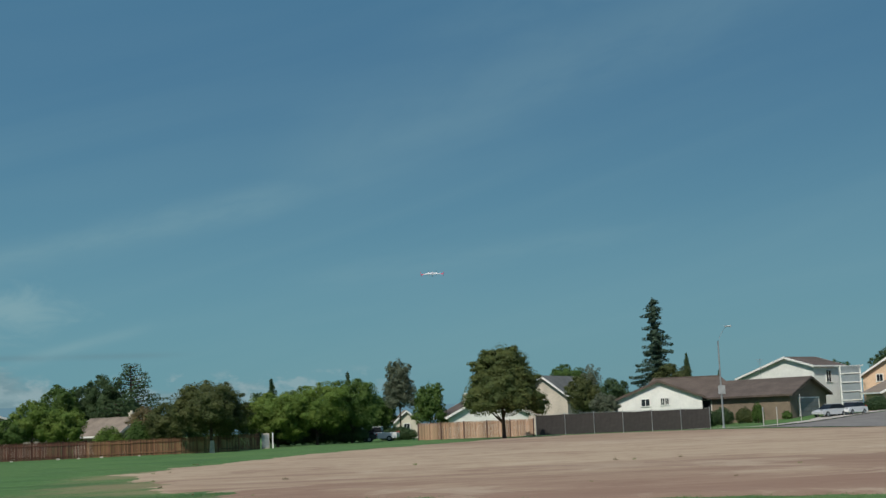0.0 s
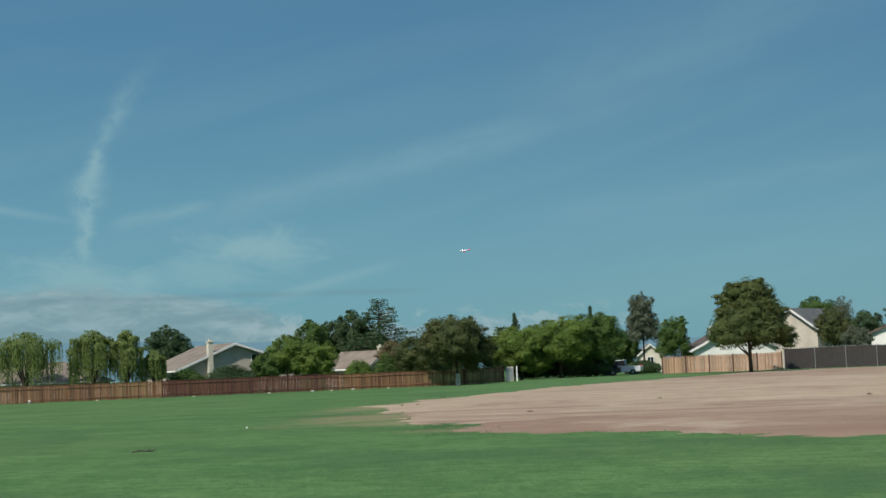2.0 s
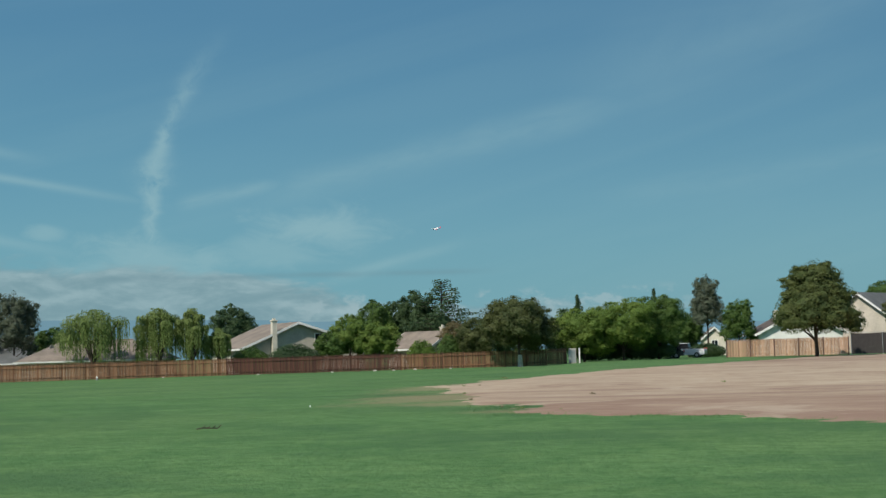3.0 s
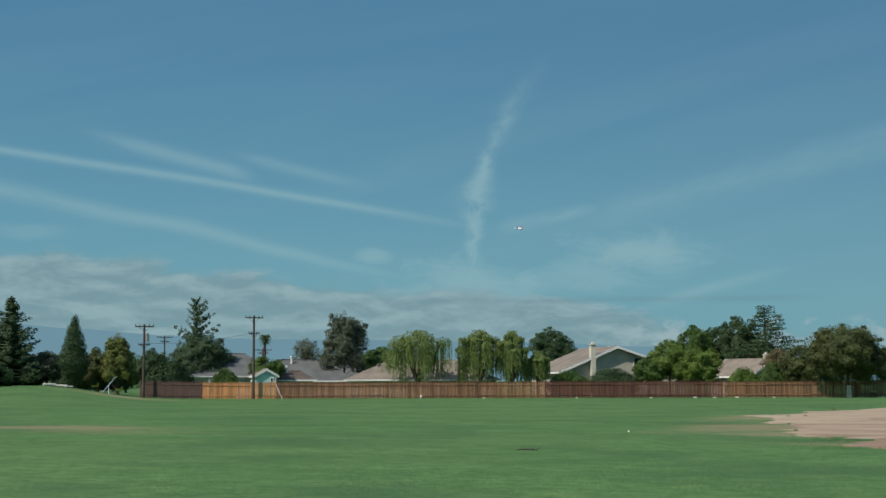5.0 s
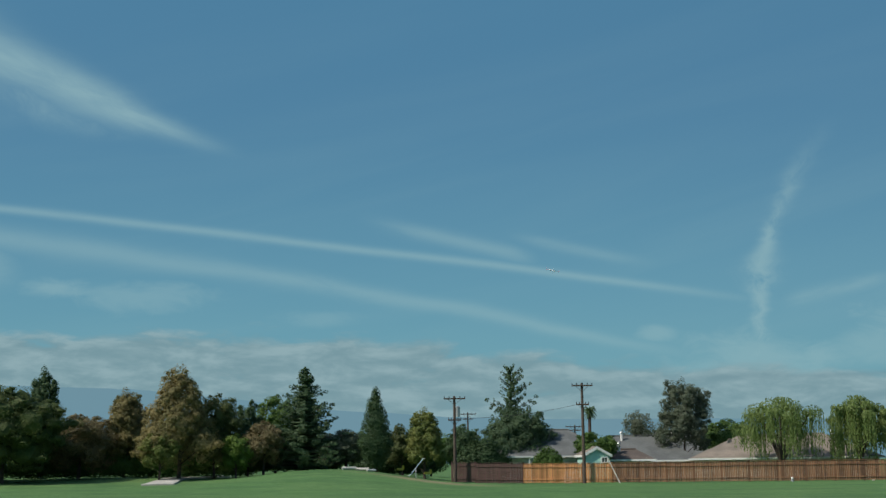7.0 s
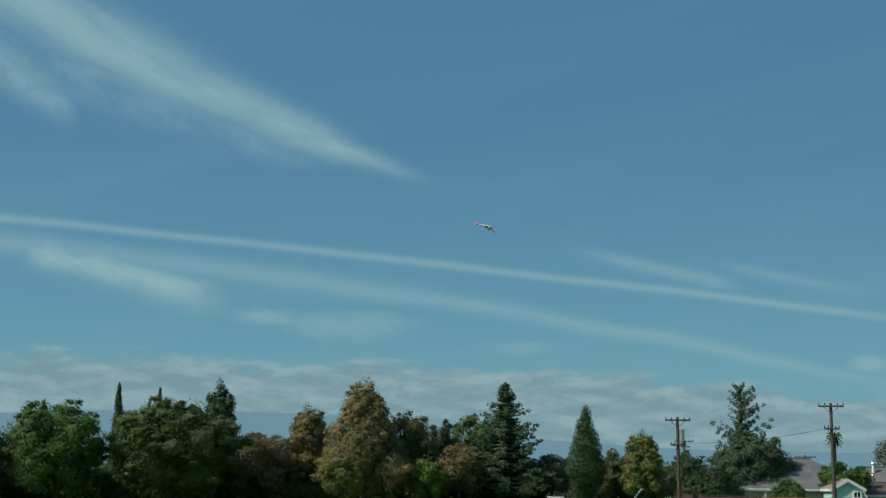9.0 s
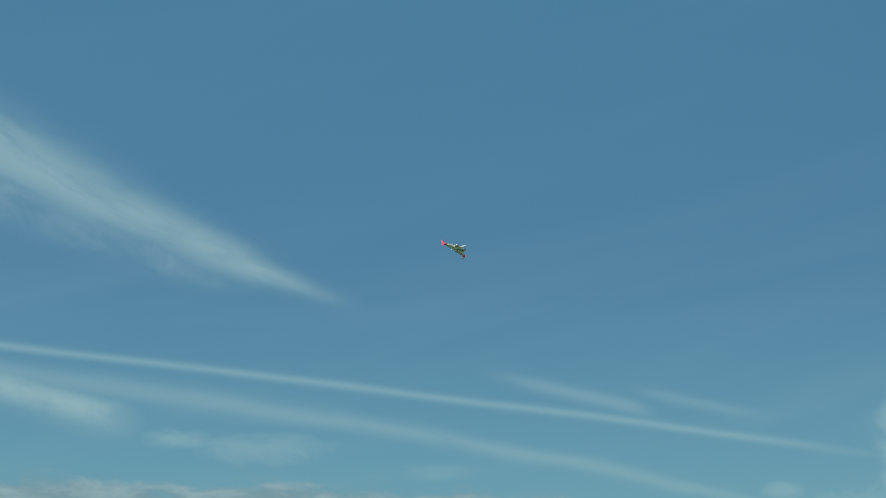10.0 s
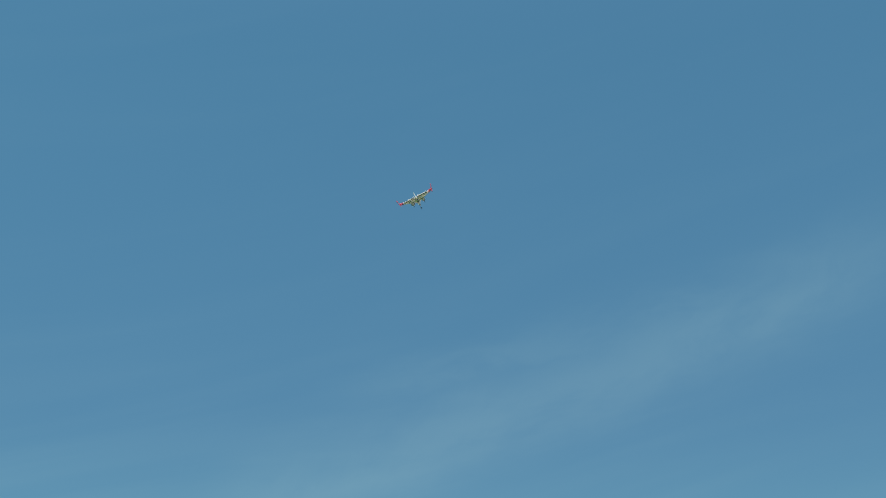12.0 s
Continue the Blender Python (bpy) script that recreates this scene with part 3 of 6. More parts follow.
def hills():
    """The far range: its crest falls from the left to the right."""
    crest = [(-60, 0.5), (-20, 0.7), (5, 0.9), (15, 1.25), (21.6, 1.55), (28, 1.68), (33, 1.74), (37, 1.82), (40.4, 2.05), (43.3, 2.25),
             (47.5, 2.75), (51.4, 3.15), (56.6, 3.3), (62, 3.2), (72, 2.6), (100, 1.0)]
    bm = bmesh.new()
    prev = None
    b = -60.0
    while b <= 100:
        e = float(np.interp(b, [c[0] for c in crest], [c[1] for c in crest]))
        e += 0.05 * noise.noise((b * 0.5, 1.0, 0.0)) + 0.025 * noise.noise((b * 2.2, 4.0, 0.0))
        lo, up, rear = at(b, 2600, -20), at(b, 3000, high(3000, e)), at(b, 3400, -20)
        cur = [bm.verts.new(p) for p in (lo, up, rear)]
        if prev:
            for k in range(2):
                bm.faces.new((prev[k], cur[k], cur[k + 1], prev[k + 1]))
        prev = cur
        b += 0.4
    return tagged(new("backdrop", mesh_from(bm, "backdrop", HILL)), "range of far hills with haze painted in, glowing pale blue", "hills", kind="structure")


hills()


# ---------------- trees ----------------
def cloud_of_leaves(rng, lumps, count, size, droop=0.0):
    """Small leaf blades on the skins of the lumps (centre and three radii each)."""
    L = np.array(lumps, float)
    weight = (L[:, 3] * L[:, 4] + L[:, 3] * L[:, 5] + L[:, 4] * L[:, 5])
    pick = rng.choice(len(L), size=int(count * 1.5), p=weight / weight.sum())
    d = rng.normal(size=(len(pick), 3))
    d /= np.linalg.norm(d, axis=1)[:, None]
    r = 0.72 + 0.36 * rng.random(len(pick)) ** 0.8
    P = L[pick, :3] + d * L[pick, 3:] * r[:, None]
    keep = np.ones(len(P), bool)
    for k in range(len(L)):
        inside = (((P - L[k, :3]) / L[k, 3:]) ** 2).sum(1) < 0.45
        keep &= ~(inside & (pick != k))
    P, d = P[keep][:count], d[keep][:count]
    n = len(P)
    # the blades face out of their lump and out of the whole crown
    spread = np.maximum(P.max(0) - P.min(0), 0.2) / 2
    out = (P - (P.max(0) + P.min(0)) / 2) / spread
    normal = d * 0.55 + out * 0.6 + rng.normal(size=(n, 3)) * 0.45 + np.array([0, 0, 0.25])
    normal /= np.linalg.norm(normal, axis=1)[:, None]
    ref = rng.normal(size=(n, 3))
    ref[:, 2] -= droop
    u = ref - (ref * normal).sum(1)[:, None] * normal
    u /= np.linalg.norm(u, axis=1)[:, None]
    v = np.cross(normal, u)
    s = size * (0.6 + 0.8 * rng.random(n))[:, None]
    w = s * (0.45 + 0.3 * rng.random(n))[:, None]
    return np.stack([P - u * s, P + v * w + u * s * 0.1, P + u * s, P - v * w + u * s * 0.1], 1)


def leaf_mesh(name, quads, cores, mat):
    """One mesh of leaf blades, with inner masses that close the crown."""
    bm = bmesh.new()
    for c in cores:
        r = bmesh.ops.create_icosphere(bm, subdivisions=2, radius=1.0)
        for v in r["verts"]:
            k = 0.66 + 0.22 * noise.noise(v.co * 1.9 + Vector(c[:3]))
            v.co = Vector((c[0] + v.co.x * c[3] * k, c[1] + v.co.y * c[4] * k, c[2] + v.co.z * c[5] * k))
    bm.verts.index_update()
    base = [tuple(v.co) for v in bm.verts]
    tris = [tuple(v.index for v in f.verts) for f in bm.faces]
    bm.free()
    n0 = len(base)
    verts = np.concatenate([np.array(base, float).reshape(-1, 3), quads.reshape(-1, 3)])
    q = (n0 + np.arange(len(quads) * 4)).reshape(-1, 4)
    me = bpy.data.meshes.new(name)
    me.from_pydata(verts.tolist(), [], tris + q.tolist())
    me.materials.append(mat)
    return me


def crown_part(tree, quads, cores, mat):
    ob = new("crown", leaf_mesh("crown", quads, cores, mat))
    ob.parent = tree
    return ob


def trunk_part(tree, bm, mat):
    return part("trunk", bm, mat, tree)


def stem(bm, rng, height, r0, limbs, reach, start):
    """A tapered trunk with a slight bend and limbs that rise into the crown."""
    a = Vector((0, 0, -0.15))
    p1 = Vector((rng.uniform(-.12, .12), rng.uniform(-.12, .12), height * 0.5))
    p2 = Vector((rng.uniform(-.2, .2), rng.uniform(-.2, .2), height))
    tube(bm, a, (0, 0, 0.25), r0 * 1.45, r0, 9)
    tube(bm, (0, 0, 0.2), p1, r0, r0 * 0.75, 9)
    tube(bm, p1, p2, r0 * 0.75, r0 * 0.3, 9)
    for i in range(limbs):
        w = rng.uniform(0, 2 * math.pi)
        z = rng.uniform(start, height * 0.85)
        s = Vector((0, 0, z))
        e = s + Vector((math.cos(w) * reach, math.sin(w) * reach, reach * rng.uniform(0.5, 1.1)))
        tube(bm, s, e, r0 * 0.4, r0 * 0.12, 6)


TREES = [0]


def start_tree(bearing, distance, label, z0=None):
    TREES[0] += 1
    if z0 is not None:
        z0 = min(z0, at(bearing, distance).z)
    return thing("tree", facing(bearing, distance, 0, z0), label, "tree"), np.random.default_rng(100 + TREES[0])


def broad_tree(bearing, distance, top, half, low, mat, label, lumps=16, dens=1.0, gap=0.40, z0=None, leaf=0.085, lean=0.0, taper=0.0):
    """A round-headed tree. top and low: the crown's heights over the plain; half: its half width."""
    tree, rng = start_tree(bearing, distance, label, z0)
    base = tree.matrix_world.translation.z
    top, low = top - base, max(0.25, low - base)
    mid, hz = (top + low) / 2, (top - low) / 2
    balls = [(0, 0, mid - taper * hz * 0.2, half * (0.62 - 0.12 * taper), half * (0.62 - 0.12 * taper), hz * 0.68)]
    if taper:
        balls.append((0, 0, mid + hz * 0.62, half * 0.2, half * 0.2, hz * 0.36))
    for i in range(lumps):
        w = 2 * math.pi * (i * 0.618 + rng.uniform(-.05, .05))
        u = -0.85 + 1.8 * (i + 0.5) / lumps
        ring = math.sqrt(max(0.05, 1 - u * u)) * rng.uniform(0.62, 0.78)
        r = rng.uniform(0.24, 0.42) * (0.75 if u > 0.5 else 1.0)
        if taper:
            ring = (0.78 - 0.62 * taper * (u + 1) / 2) * rng.uniform(0.75, 1.0)
            r = rng.uniform(0.24, 0.36) * (1 - 0.45 * taper * (u + 1) / 2)
        balls.append((math.cos(w) * ring * half + lean * u, math.sin(w) * ring * half * 0.9, mid + u * hz * 0.74,
                      r * half, r * half, r * (hz * 0.55 + half * 0.35)))
        # a smaller tuft breaks the outline
        t = rng.uniform(0.9, 1.25)
        balls.append((math.cos(w + 0.4) * ring * half * t, math.sin(w + 0.4) * ring * half * t * 0.9, mid + (u + rng.uniform(-.1, .2)) * hz * 0.8,
                      r * half * 0.42, r * half * 0.42, r * half * 0.36))
        # sprays that reach past the lump
        c = balls[-2]
        for _ in range(3):
            q = rng.normal(size=3) * (1, 1, 0.8) + np.array([c[0] / half, c[1] / half, 0.35 + 0.5 * u]) * 0.9
            q /= np.linalg.norm(q)
            k = rng.uniform(0.16, 0.34)
            balls.append((c[0] + q[0] * c[3] * 1.02, c[1] + q[1] * c[4] * 1.02, min(c[2] + q[2] * c[5] * 1.02, top - 0.1 - 0.8 * hz * ((c[0] ** 2 + c[1] ** 2) / (half * half))), c[3] * k * 1.5, c[4] * k * 1.5, c[5] * k))
    area = half * half + half * hz
    quads = cloud_of_leaves(rng, balls, int(min(26000, 900 * area * dens)), leaf)
    crown_part(tree, quads, [b[:3] + tuple(x * (1 - gap * 0.45) for x in b[3:]) for b in balls] if dens > 0.6 else balls[:1], mat)
    bm = bmesh.new()
    stem(bm, rng, mid, 0.028 * half + 0.06, 6, half * 0.45, max(0.4, low * 0.8))
    trunk_part(tree, bm, BARK)
    return tree


def cone_tree(bearing, distance, top, half, low, mat, label, tiers=14, sparse=0.0, power=0.85, z0=None, leaf=0.09, dens=1.0, droop=0.16, core=0.55):
    """A conifer: whorls of drooping boughs round a straight mast."""
    tree, rng = start_tree(bearing, distance, label, z0)
    base = tree.matrix_world.translation.z
    top, low = top - base, max(0.1, low - base)
    boughs, cores = [], []
    for i in range(tiers):
        u = (i + 0.5) / tiers
        z = low + (top - low) * u
        reach = half * (1 - u) ** power * rng.uniform(0.82, 1.12) + 0.12
        k = max(4, int(7 * (1 - 0.4 * u)))
        for j in range(k):
            if rng.random() < sparse * (0.35 + u):
                continue
            w = 2 * math.pi * (j + rng.uniform(-.3, .3)) / k + i * 0.7
            far = reach * rng.uniform(0.75, 1.15)
            for f, s in ((0.22, 0.3), (0.5, 0.32), (0.85, 0.24)):
                boughs.append((math.cos(w) * far * f, math.sin(w) * far * f, z - far * droop * f, max(0.14, far * s), max(0.14, far * s), max(0.12, (top - low) / tiers * 0.5)))
        if sparse < 0.5 or u < 0.5:
            cores.append((0, 0, z, reach * core, reach * core, (top - low) / tiers * 0.95))
    boughs.append((0, 0, top - 0.25, 0.13, 0.13, 0.4))
    count = int(min(19000, 900 * half * (top - low) * dens))
    crown_part(tree, cloud_of_leaves(rng, boughs, count, leaf, 0.3), cores, mat)
    bm = bmesh.new()
    tube(bm, (0, 0, -0.1), (0, 0, top - 0.2), 0.05 * half + 0.12, 0.03, 8)
    if sparse:
        for i in range(18):
            w, u = rng.uniform(0, 6.28), rng.uniform(0.3, 0.95)
            z = low + (top - low) * u
            d = half * (1 - u) ** power
            tube(bm, (0, 0, z), (math.cos(w) * d, math.sin(w) * d, z + d * (0.15 if droop > 0 else -droop)), 0.05, 0.015, 5)
    trunk_part(tree, bm, BARK)
    return tree


def boughed_tree(bearing, distance, top, half, low, mat, label, tiers=18, power=0.7, droop=0.28, sparse=0.0, leaf=0.11, upturn=0.1, core=0.34, count=19000, z0=None, fat=1.0):
    """A conifer of separate boughs, each one a row of flat sprays that droop (or climb) towards the tip, uneven from tier to tier."""
    tree, rng = start_tree(bearing, distance, label, z0)
    base = tree.matrix_world.translation.z
    top, low = top - base, max(0.2, low - base)
    sprays, cores, limbs = [], [], []
    rise_of_tier = (top - low) / tiers
    for i in range(tiers):
        u = (i + 0.35) / tiers
        z = low + (top - low) * u
        reach = half * min(1.0, (1.04 - u) / 0.92) ** power * rng.uniform(0.8, 1.1) + 0.12
        k = 7 if u < 0.6 else 5
        for j in range(k):
            if rng.random() < sparse:
                continue
            w = 2 * math.pi * (j + rng.uniform(-.35, .35)) / k + i * 0.9
            far = reach * rng.uniform(0.6, 1.12)
            zz = z + rng.uniform(-.4, .4) * rise_of_tier
            for f in (0.25, 0.5, 0.75, 1.0):
                size = (0.13 + far * 0.17) * (1.15 - 0.45 * f) * fat
                sprays.append((math.cos(w) * far * f, math.sin(w) * far * f, zz - far * (droop * f - upturn * f * f * f), size, size, 0.10 + 0.24 * rise_of_tier * (1.1 - 0.5 * f)))
            limbs.append(((0, 0, zz), (math.cos(w) * far * 0.9, math.sin(w) * far * 0.9, zz - far * (droop * 0.9 - upturn * 0.73))))
        cores.append((rng.uniform(-.1, .1) * reach, rng.uniform(-.1, .1) * reach, z, reach * core + 0.1, reach * core + 0.1, rise_of_tier * 0.8))
    sprays.append((0, 0, top - 0.3, 0.12, 0.12, 0.42))
    crown_part(tree, cloud_of_leaves(rng, sprays, count, leaf, 0.5), cores, mat)
    bm = bmesh.new()
    tube(bm, (0, 0, -0.1), (0, 0, top - 0.15), 0.05 * half + 0.14, 0.03, 8)
    for a, b in limbs[::2]:
        tube(bm, a, b, 0.05, 0.015, 5)
    trunk_part(tree, bm, BARK)
    return tree


def column_tree(bearing, distance, top, half, low, mat, label, belly=0.35, z0=None):
    """A dense upright cypress with a pointed head."""
    tree, rng = start_tree(bearing, distance, label, z0)
    base = tree.matrix_world.translation.z
    top, low = top - base, max(0.1, low - base)
    balls = []
    n = max(8, int((top - low) / (half * 0.55)))
    for i in range(n):
        u = (i + 0.5) / n
        w = half * (min(1.0, (u / belly) ** 0.5) if u < belly else ((1 - u) / (1 - belly)) ** 0.62) * 0.8 + 0.08
        balls.append((rng.uniform(-.08, .08) * half, rng.uniform(-.08, .08) * half, low + (top - low) * u, w, w, (top - low) / n * 1.1))
    crown_part(tree, cloud_of_leaves(rng, balls, int(min(12000, 1200 * half * (top - low))), 0.075, -0.6), balls, mat)
    bm = bmesh.new()
    tube(bm, (0, 0, -0.1), (0, 0, low + (top - low) * 0.6), 0.16, 0.06, 8)
    trunk_part(tree, bm, BARK)
    return tree


def willow_tree(bearing, distance, top, half, low, label, mat=None):
    """A weeping willow: heads of foliage from which long strands hang."""
    tree, rng = start_tree(bearing, distance, label)
    base = tree.matrix_world.translation.z
    top, low = top - base, low - base
    heads = []
    for i in range(13):
        w = 2 * math.pi * i * 0.618
        ring = half * (0.12 + 0.74 * math.sqrt(i / 12)) * rng.uniform(0.85, 1.1)
        z = top - 0.35 - (ring / half) ** 2 * (top - low) * rng.uniform(0.25, 0.55)
        heads.append((math.cos(w) * ring, math.sin(w) * ring, z, half * 0.2, half * 0.2, half * 0.15))
    quads = [cloud_of_leaves(rng, heads, 2600, 0.1, 1.2)]
    strands = []
    for h in heads:
        fall = rng.uniform(0.0, 0.4)
        for k in range(34):
            w = rng.uniform(0, 6.28)
            r = h[3] * rng.uniform(0.1, 1.2)
            x, y, z = h[0] + math.cos(w) * r, h[1] + math.sin(w) * r, h[2] + 0.1
            end = low + (fall + rng.uniform(-0.1, 0.35)) * (z - low)
            while z > end:
                q = np.array([x + rng.uniform(-.06, .06), y + rng.uniform(-.06, .06), z])
                u = np.array([rng.uniform(-.25, .25), rng.uniform(-.25, .25), -1.0]) * 0.14
                t = rng.uniform(0, 6.28)
                v = np.array([math.cos(t), math.sin(t), 0.0]) * 0.045
                strands.append([q - u, q + v, q + u, q - v])
                z -= 0.16
    for k in range(160):
        w, r = rng.uniform(0, 6.28), rng.uniform(0, half * 0.3)
        q = np.array([math.cos(w) * r, math.sin(w) * r, top - 0.2 + rng.uniform(-.3, .35)])
        u = np.array([rng.uniform(-.4, .4), rng.uniform(-.4, .4), 1.0]) * 0.13
        strands.append([q - u, q + np.array([0.04, 0, 0]), q + u, q - np.array([0.04, 0, 0])])
    quads.append(np.array(strands))
    cores = [(h[0] * 0.9, h[1] * 0.9, (h[2] + low) / 2 + 0.4, h[3] * 0.6, h[4] * 0.6, (h[2] - low) * 0.28) for h in heads[1::4]]
    crown_part(tree, np.concatenate(quads), cores, mat or LEAF_WILLOW)
    bm = bmesh.new()
    tube(bm, (0, 0, -0.1), (0, 0, 1.5), 0.2, 0.17, 8)
    for h in heads[:9]:
        tube(bm, (0, 0, 1.4), (h[0] * 0.9, h[1] * 0.9, h[2]), 0.12, 0.04, 6)
    trunk_part(tree, bm, BARK)
    return tree


def cedar_tree(bearing, distance, top, half, low, label, mat=None, seed_turn=0.0):
    """A cedar with flat, spreading plates of foliage on long boughs."""
    tree, rng = start_tree(bearing, distance, label)
    base = tree.matrix_world.translation.z
    top, low = top - base, low - base
    plates, limbs = [], []
    for i in range(15):
        u = i / 14
        z = low + (top - low) * (0.12 + 0.86 * u)
        reach = half * (1 - u * 0.78) * rng.uniform(0.75, 1.1)
        for s in range(3):
            w = seed_turn + i * 2.4 + s * 2.09 + rng.uniform(-.3, .3)
            e = (math.cos(w) * reach, math.sin(w) * reach, z + reach * 0.05)
            limbs.append(((0, 0, z - 0.3), e))
            for f, k in ((0.5, 0.30), (0.9, 0.25)):
                plates.append((e[0] * f, e[1] * f, z + 0.05, reach * k + 0.15, reach * k + 0.15, 0.24))
    crown_part(tree, cloud_of_leaves(rng, plates, 9000, 0.11), [(0, 0, low + (top - low) * 0.3, half * 0.45, half * 0.45, (top - low) * 0.32)], mat or LEAF_DARK)
    bm = bmesh.new()
    tube(bm, (0, 0, -0.1), (0, 0, top - 0.2), 0.28, 0.05, 8)
    for a, b in limbs:
        tube(bm, a, b, 0.07, 0.02, 5)
    trunk_part(tree, bm, BARK)
    return tree


def palm_tree(bearing, distance, top, half, label):
    tree, rng = start_tree(bearing, distance, label)
    base = tree.matrix_world.translation.z
    z = top - base - half
    bm = bmesh.new()
    tube(bm, (0, 0, -0.1), (0.1, 0, z), 0.22, 0.15, 8)
    trunk_part(tree, bm, BARK)
    for i in range(34):
        w = i * 2.399
        lift = 1.1 - 2.3 * i / 33
        pts = []
        for k in range(6):
            f = k / 5
            r = half * f * math.cos(lift * 0.8)
            pts.append((math.cos(w) * r + 0.1, math.sin(w) * r, z + half * f * math.sin(lift) - 0.45 * half * f * f))
        bm = bmesh.new()
        prev = None
        for k, p in enumerate(pts):
            wd = 0.22 * math.sin(math.pi * (0.15 + 0.8 * k / 5)) * half * 0.6
            sx, sy = -math.sin(w) * wd, math.cos(w) * wd
            cur = [bm.verts.new((p[0] + sx, p[1] + sy, p[2] - 0.05)), bm.verts.new((p[0], p[1], p[2] + 0.05)), bm.verts.new((p[0] - sx, p[1] - sy, p[2] - 0.05))]
            if prev:
                for q in range(2):
                    bm.faces.new((prev[q], cur[q], cur[q + 1], prev[q + 1]))
            prev = cur
        part("frond", bm, LEAF_DARK, tree)
    return tree


def bush(bearing, distance, top, half, mat, label, depth=None, low=None, name="bush", z0=None, leaf=0.10):
    """A shrub or clipped hedge that reaches the ground."""
    tree, rng = start_tree(bearing, distance, label, z0)
    tree.name = name
    tree["category"] = "hedge" if name == "hedge" else "bush"
    base = tree.matrix_world.translation.z
    h = top - base
    d = depth or half * 0.8
    balls = []
    n = max(6, int(half * 3))
    for i in range(n):
        x = -half + 2 * half * (i + 0.5) / n
        r = rng.uniform(0.75, 1.0) * h * 0.52
        edge = 1 - 0.35 * abs(x / half) ** 2
        balls.append((x * 0.88, rng.uniform(-.3, .3) * d, h * 0.5 * edge, max(0.25, min(half * 0.45, r)), d * 0.6, h * 0.5 * edge * rng.uniform(0.88, 1.02)))
    count = int(min(12000, 800 * half * h))
    crown_part(tree, cloud_of_leaves(rng, balls, count, leaf), balls, mat)
    bm = bmesh.new()
    tube(bm, (0, 0, -0.1), (0.05, 0, h * 0.5), 0.06, 0.02, 6)
    trunk_part(tree, bm, BARK)
    return tree


# ---------------- fences ----------------
def board_panel(rng, width, height, rail=True):
    """Upright boards nailed to two rails, one bay wide."""
    bm = bmesh.new()
    n = max(1, int(round(width / 0.15)))
    w = width / n
    for i in range(n):
        h = height - rng.uniform(0.0, 0.05)
        box(bm, -width / 2 + w * (i + 0.5), rng.uniform(-.008, .008), 0.06 + h / 2, w * 0.87, 0.022, h)
    for z in (0.35, height - 0.25):
        box(bm, 0, 0.045, z, width, 0.05, 0.09)
    box(bm, 0, 0.0, height + 0.075, width, 0.12, 0.035)
    return bm


def board_fence(a, b, height, mat, label, bay=2.4, post_mat=None, post_proud=0.075):
    a, b = Vector(a), Vector(b)
    d = b - a
    n = max(1, round(d.length / bay))
    turn = math.atan2(d.y, d.x)
    root = thing("fence", Matrix.Translation((a.x, a.y, 0)) @ Matrix.Rotation(turn, 4, "Z"), label, "fence", "board fences round the park")
    rng = random.Random(int(a.x * 7 + a.y))
    w = d.length / n
    kinds = [mesh_from(board_panel(rng, w - 0.02, height), "panel", mat) for _ in range(4)]
    pm = bmesh.new()
    box(pm, 0, 0, (height + 0.15) / 2 - 0.1, 0.11, 0.11, height + 0.35, 0.008)
    post = mesh_from(pm, "post", post_mat or BOARD_DULL)
    for i in range(n + 1):
        p = a + d * (i / n)
        z = rise(p.x, p.y)
        ob = new("post", post)
        ob.parent = root
        ob.location = (w * i, -post_proud, z)
        if i < n:
            q = a + d * ((i + 0.5) / n)
            ob = tagged(new("panel", kinds[rng.randrange(4)]), kind="stuff")
            ob.parent = root
            ob.location = (w * (i + 0.5), rng.uniform(-.02, .02), rise(q.x, q.y))
            ob.rotation_euler = (0, rng.uniform(-.006, .006), rng.uniform(-.01, .01))
    return root


FA, FB = at(8.0, 150, 0), at(39.2, 150, 0)


def on_fence(bearing):
    """The point of the long straight fence on a bearing."""
    t = math.tan(radians(bearing))
    d = FB - FA
    # x = -t * y on that bearing
    k = (-t * FA.y - FA.x) / (d.x + t * d.y)
    p = FA + d * k
    return (p.x, p.y)


board_fence(on_fence(8.0), on_fence(15.0), 1.66, BOARD_BROWN, "weathered brown board fence with lighter boards")
board_fence(on_fence(15.0), on_fence(22.3), 1.72, BOARD_RED, "dark red-stained board fence behind the lawn")
board_fence(on_fence(22.3), on_fence(33.6), 1.70, BOARD_BROWN, "brown weathered board fence with darker posts")
board_fence(on_fence(33.6), on_fence(36.7), 1.72, BOARD_NEW, "new orange cedar board fence")
board_fence(on_fence(36.7), on_fence(39.2), 1.78, BOARD_DULL, "flat dark brown stained board fence")
board_fence(at(1.35, 151).xy, at(-3.5, 148).xy, 1.82, BOARD_PALE, "pale new wooden board fence beside the infield")


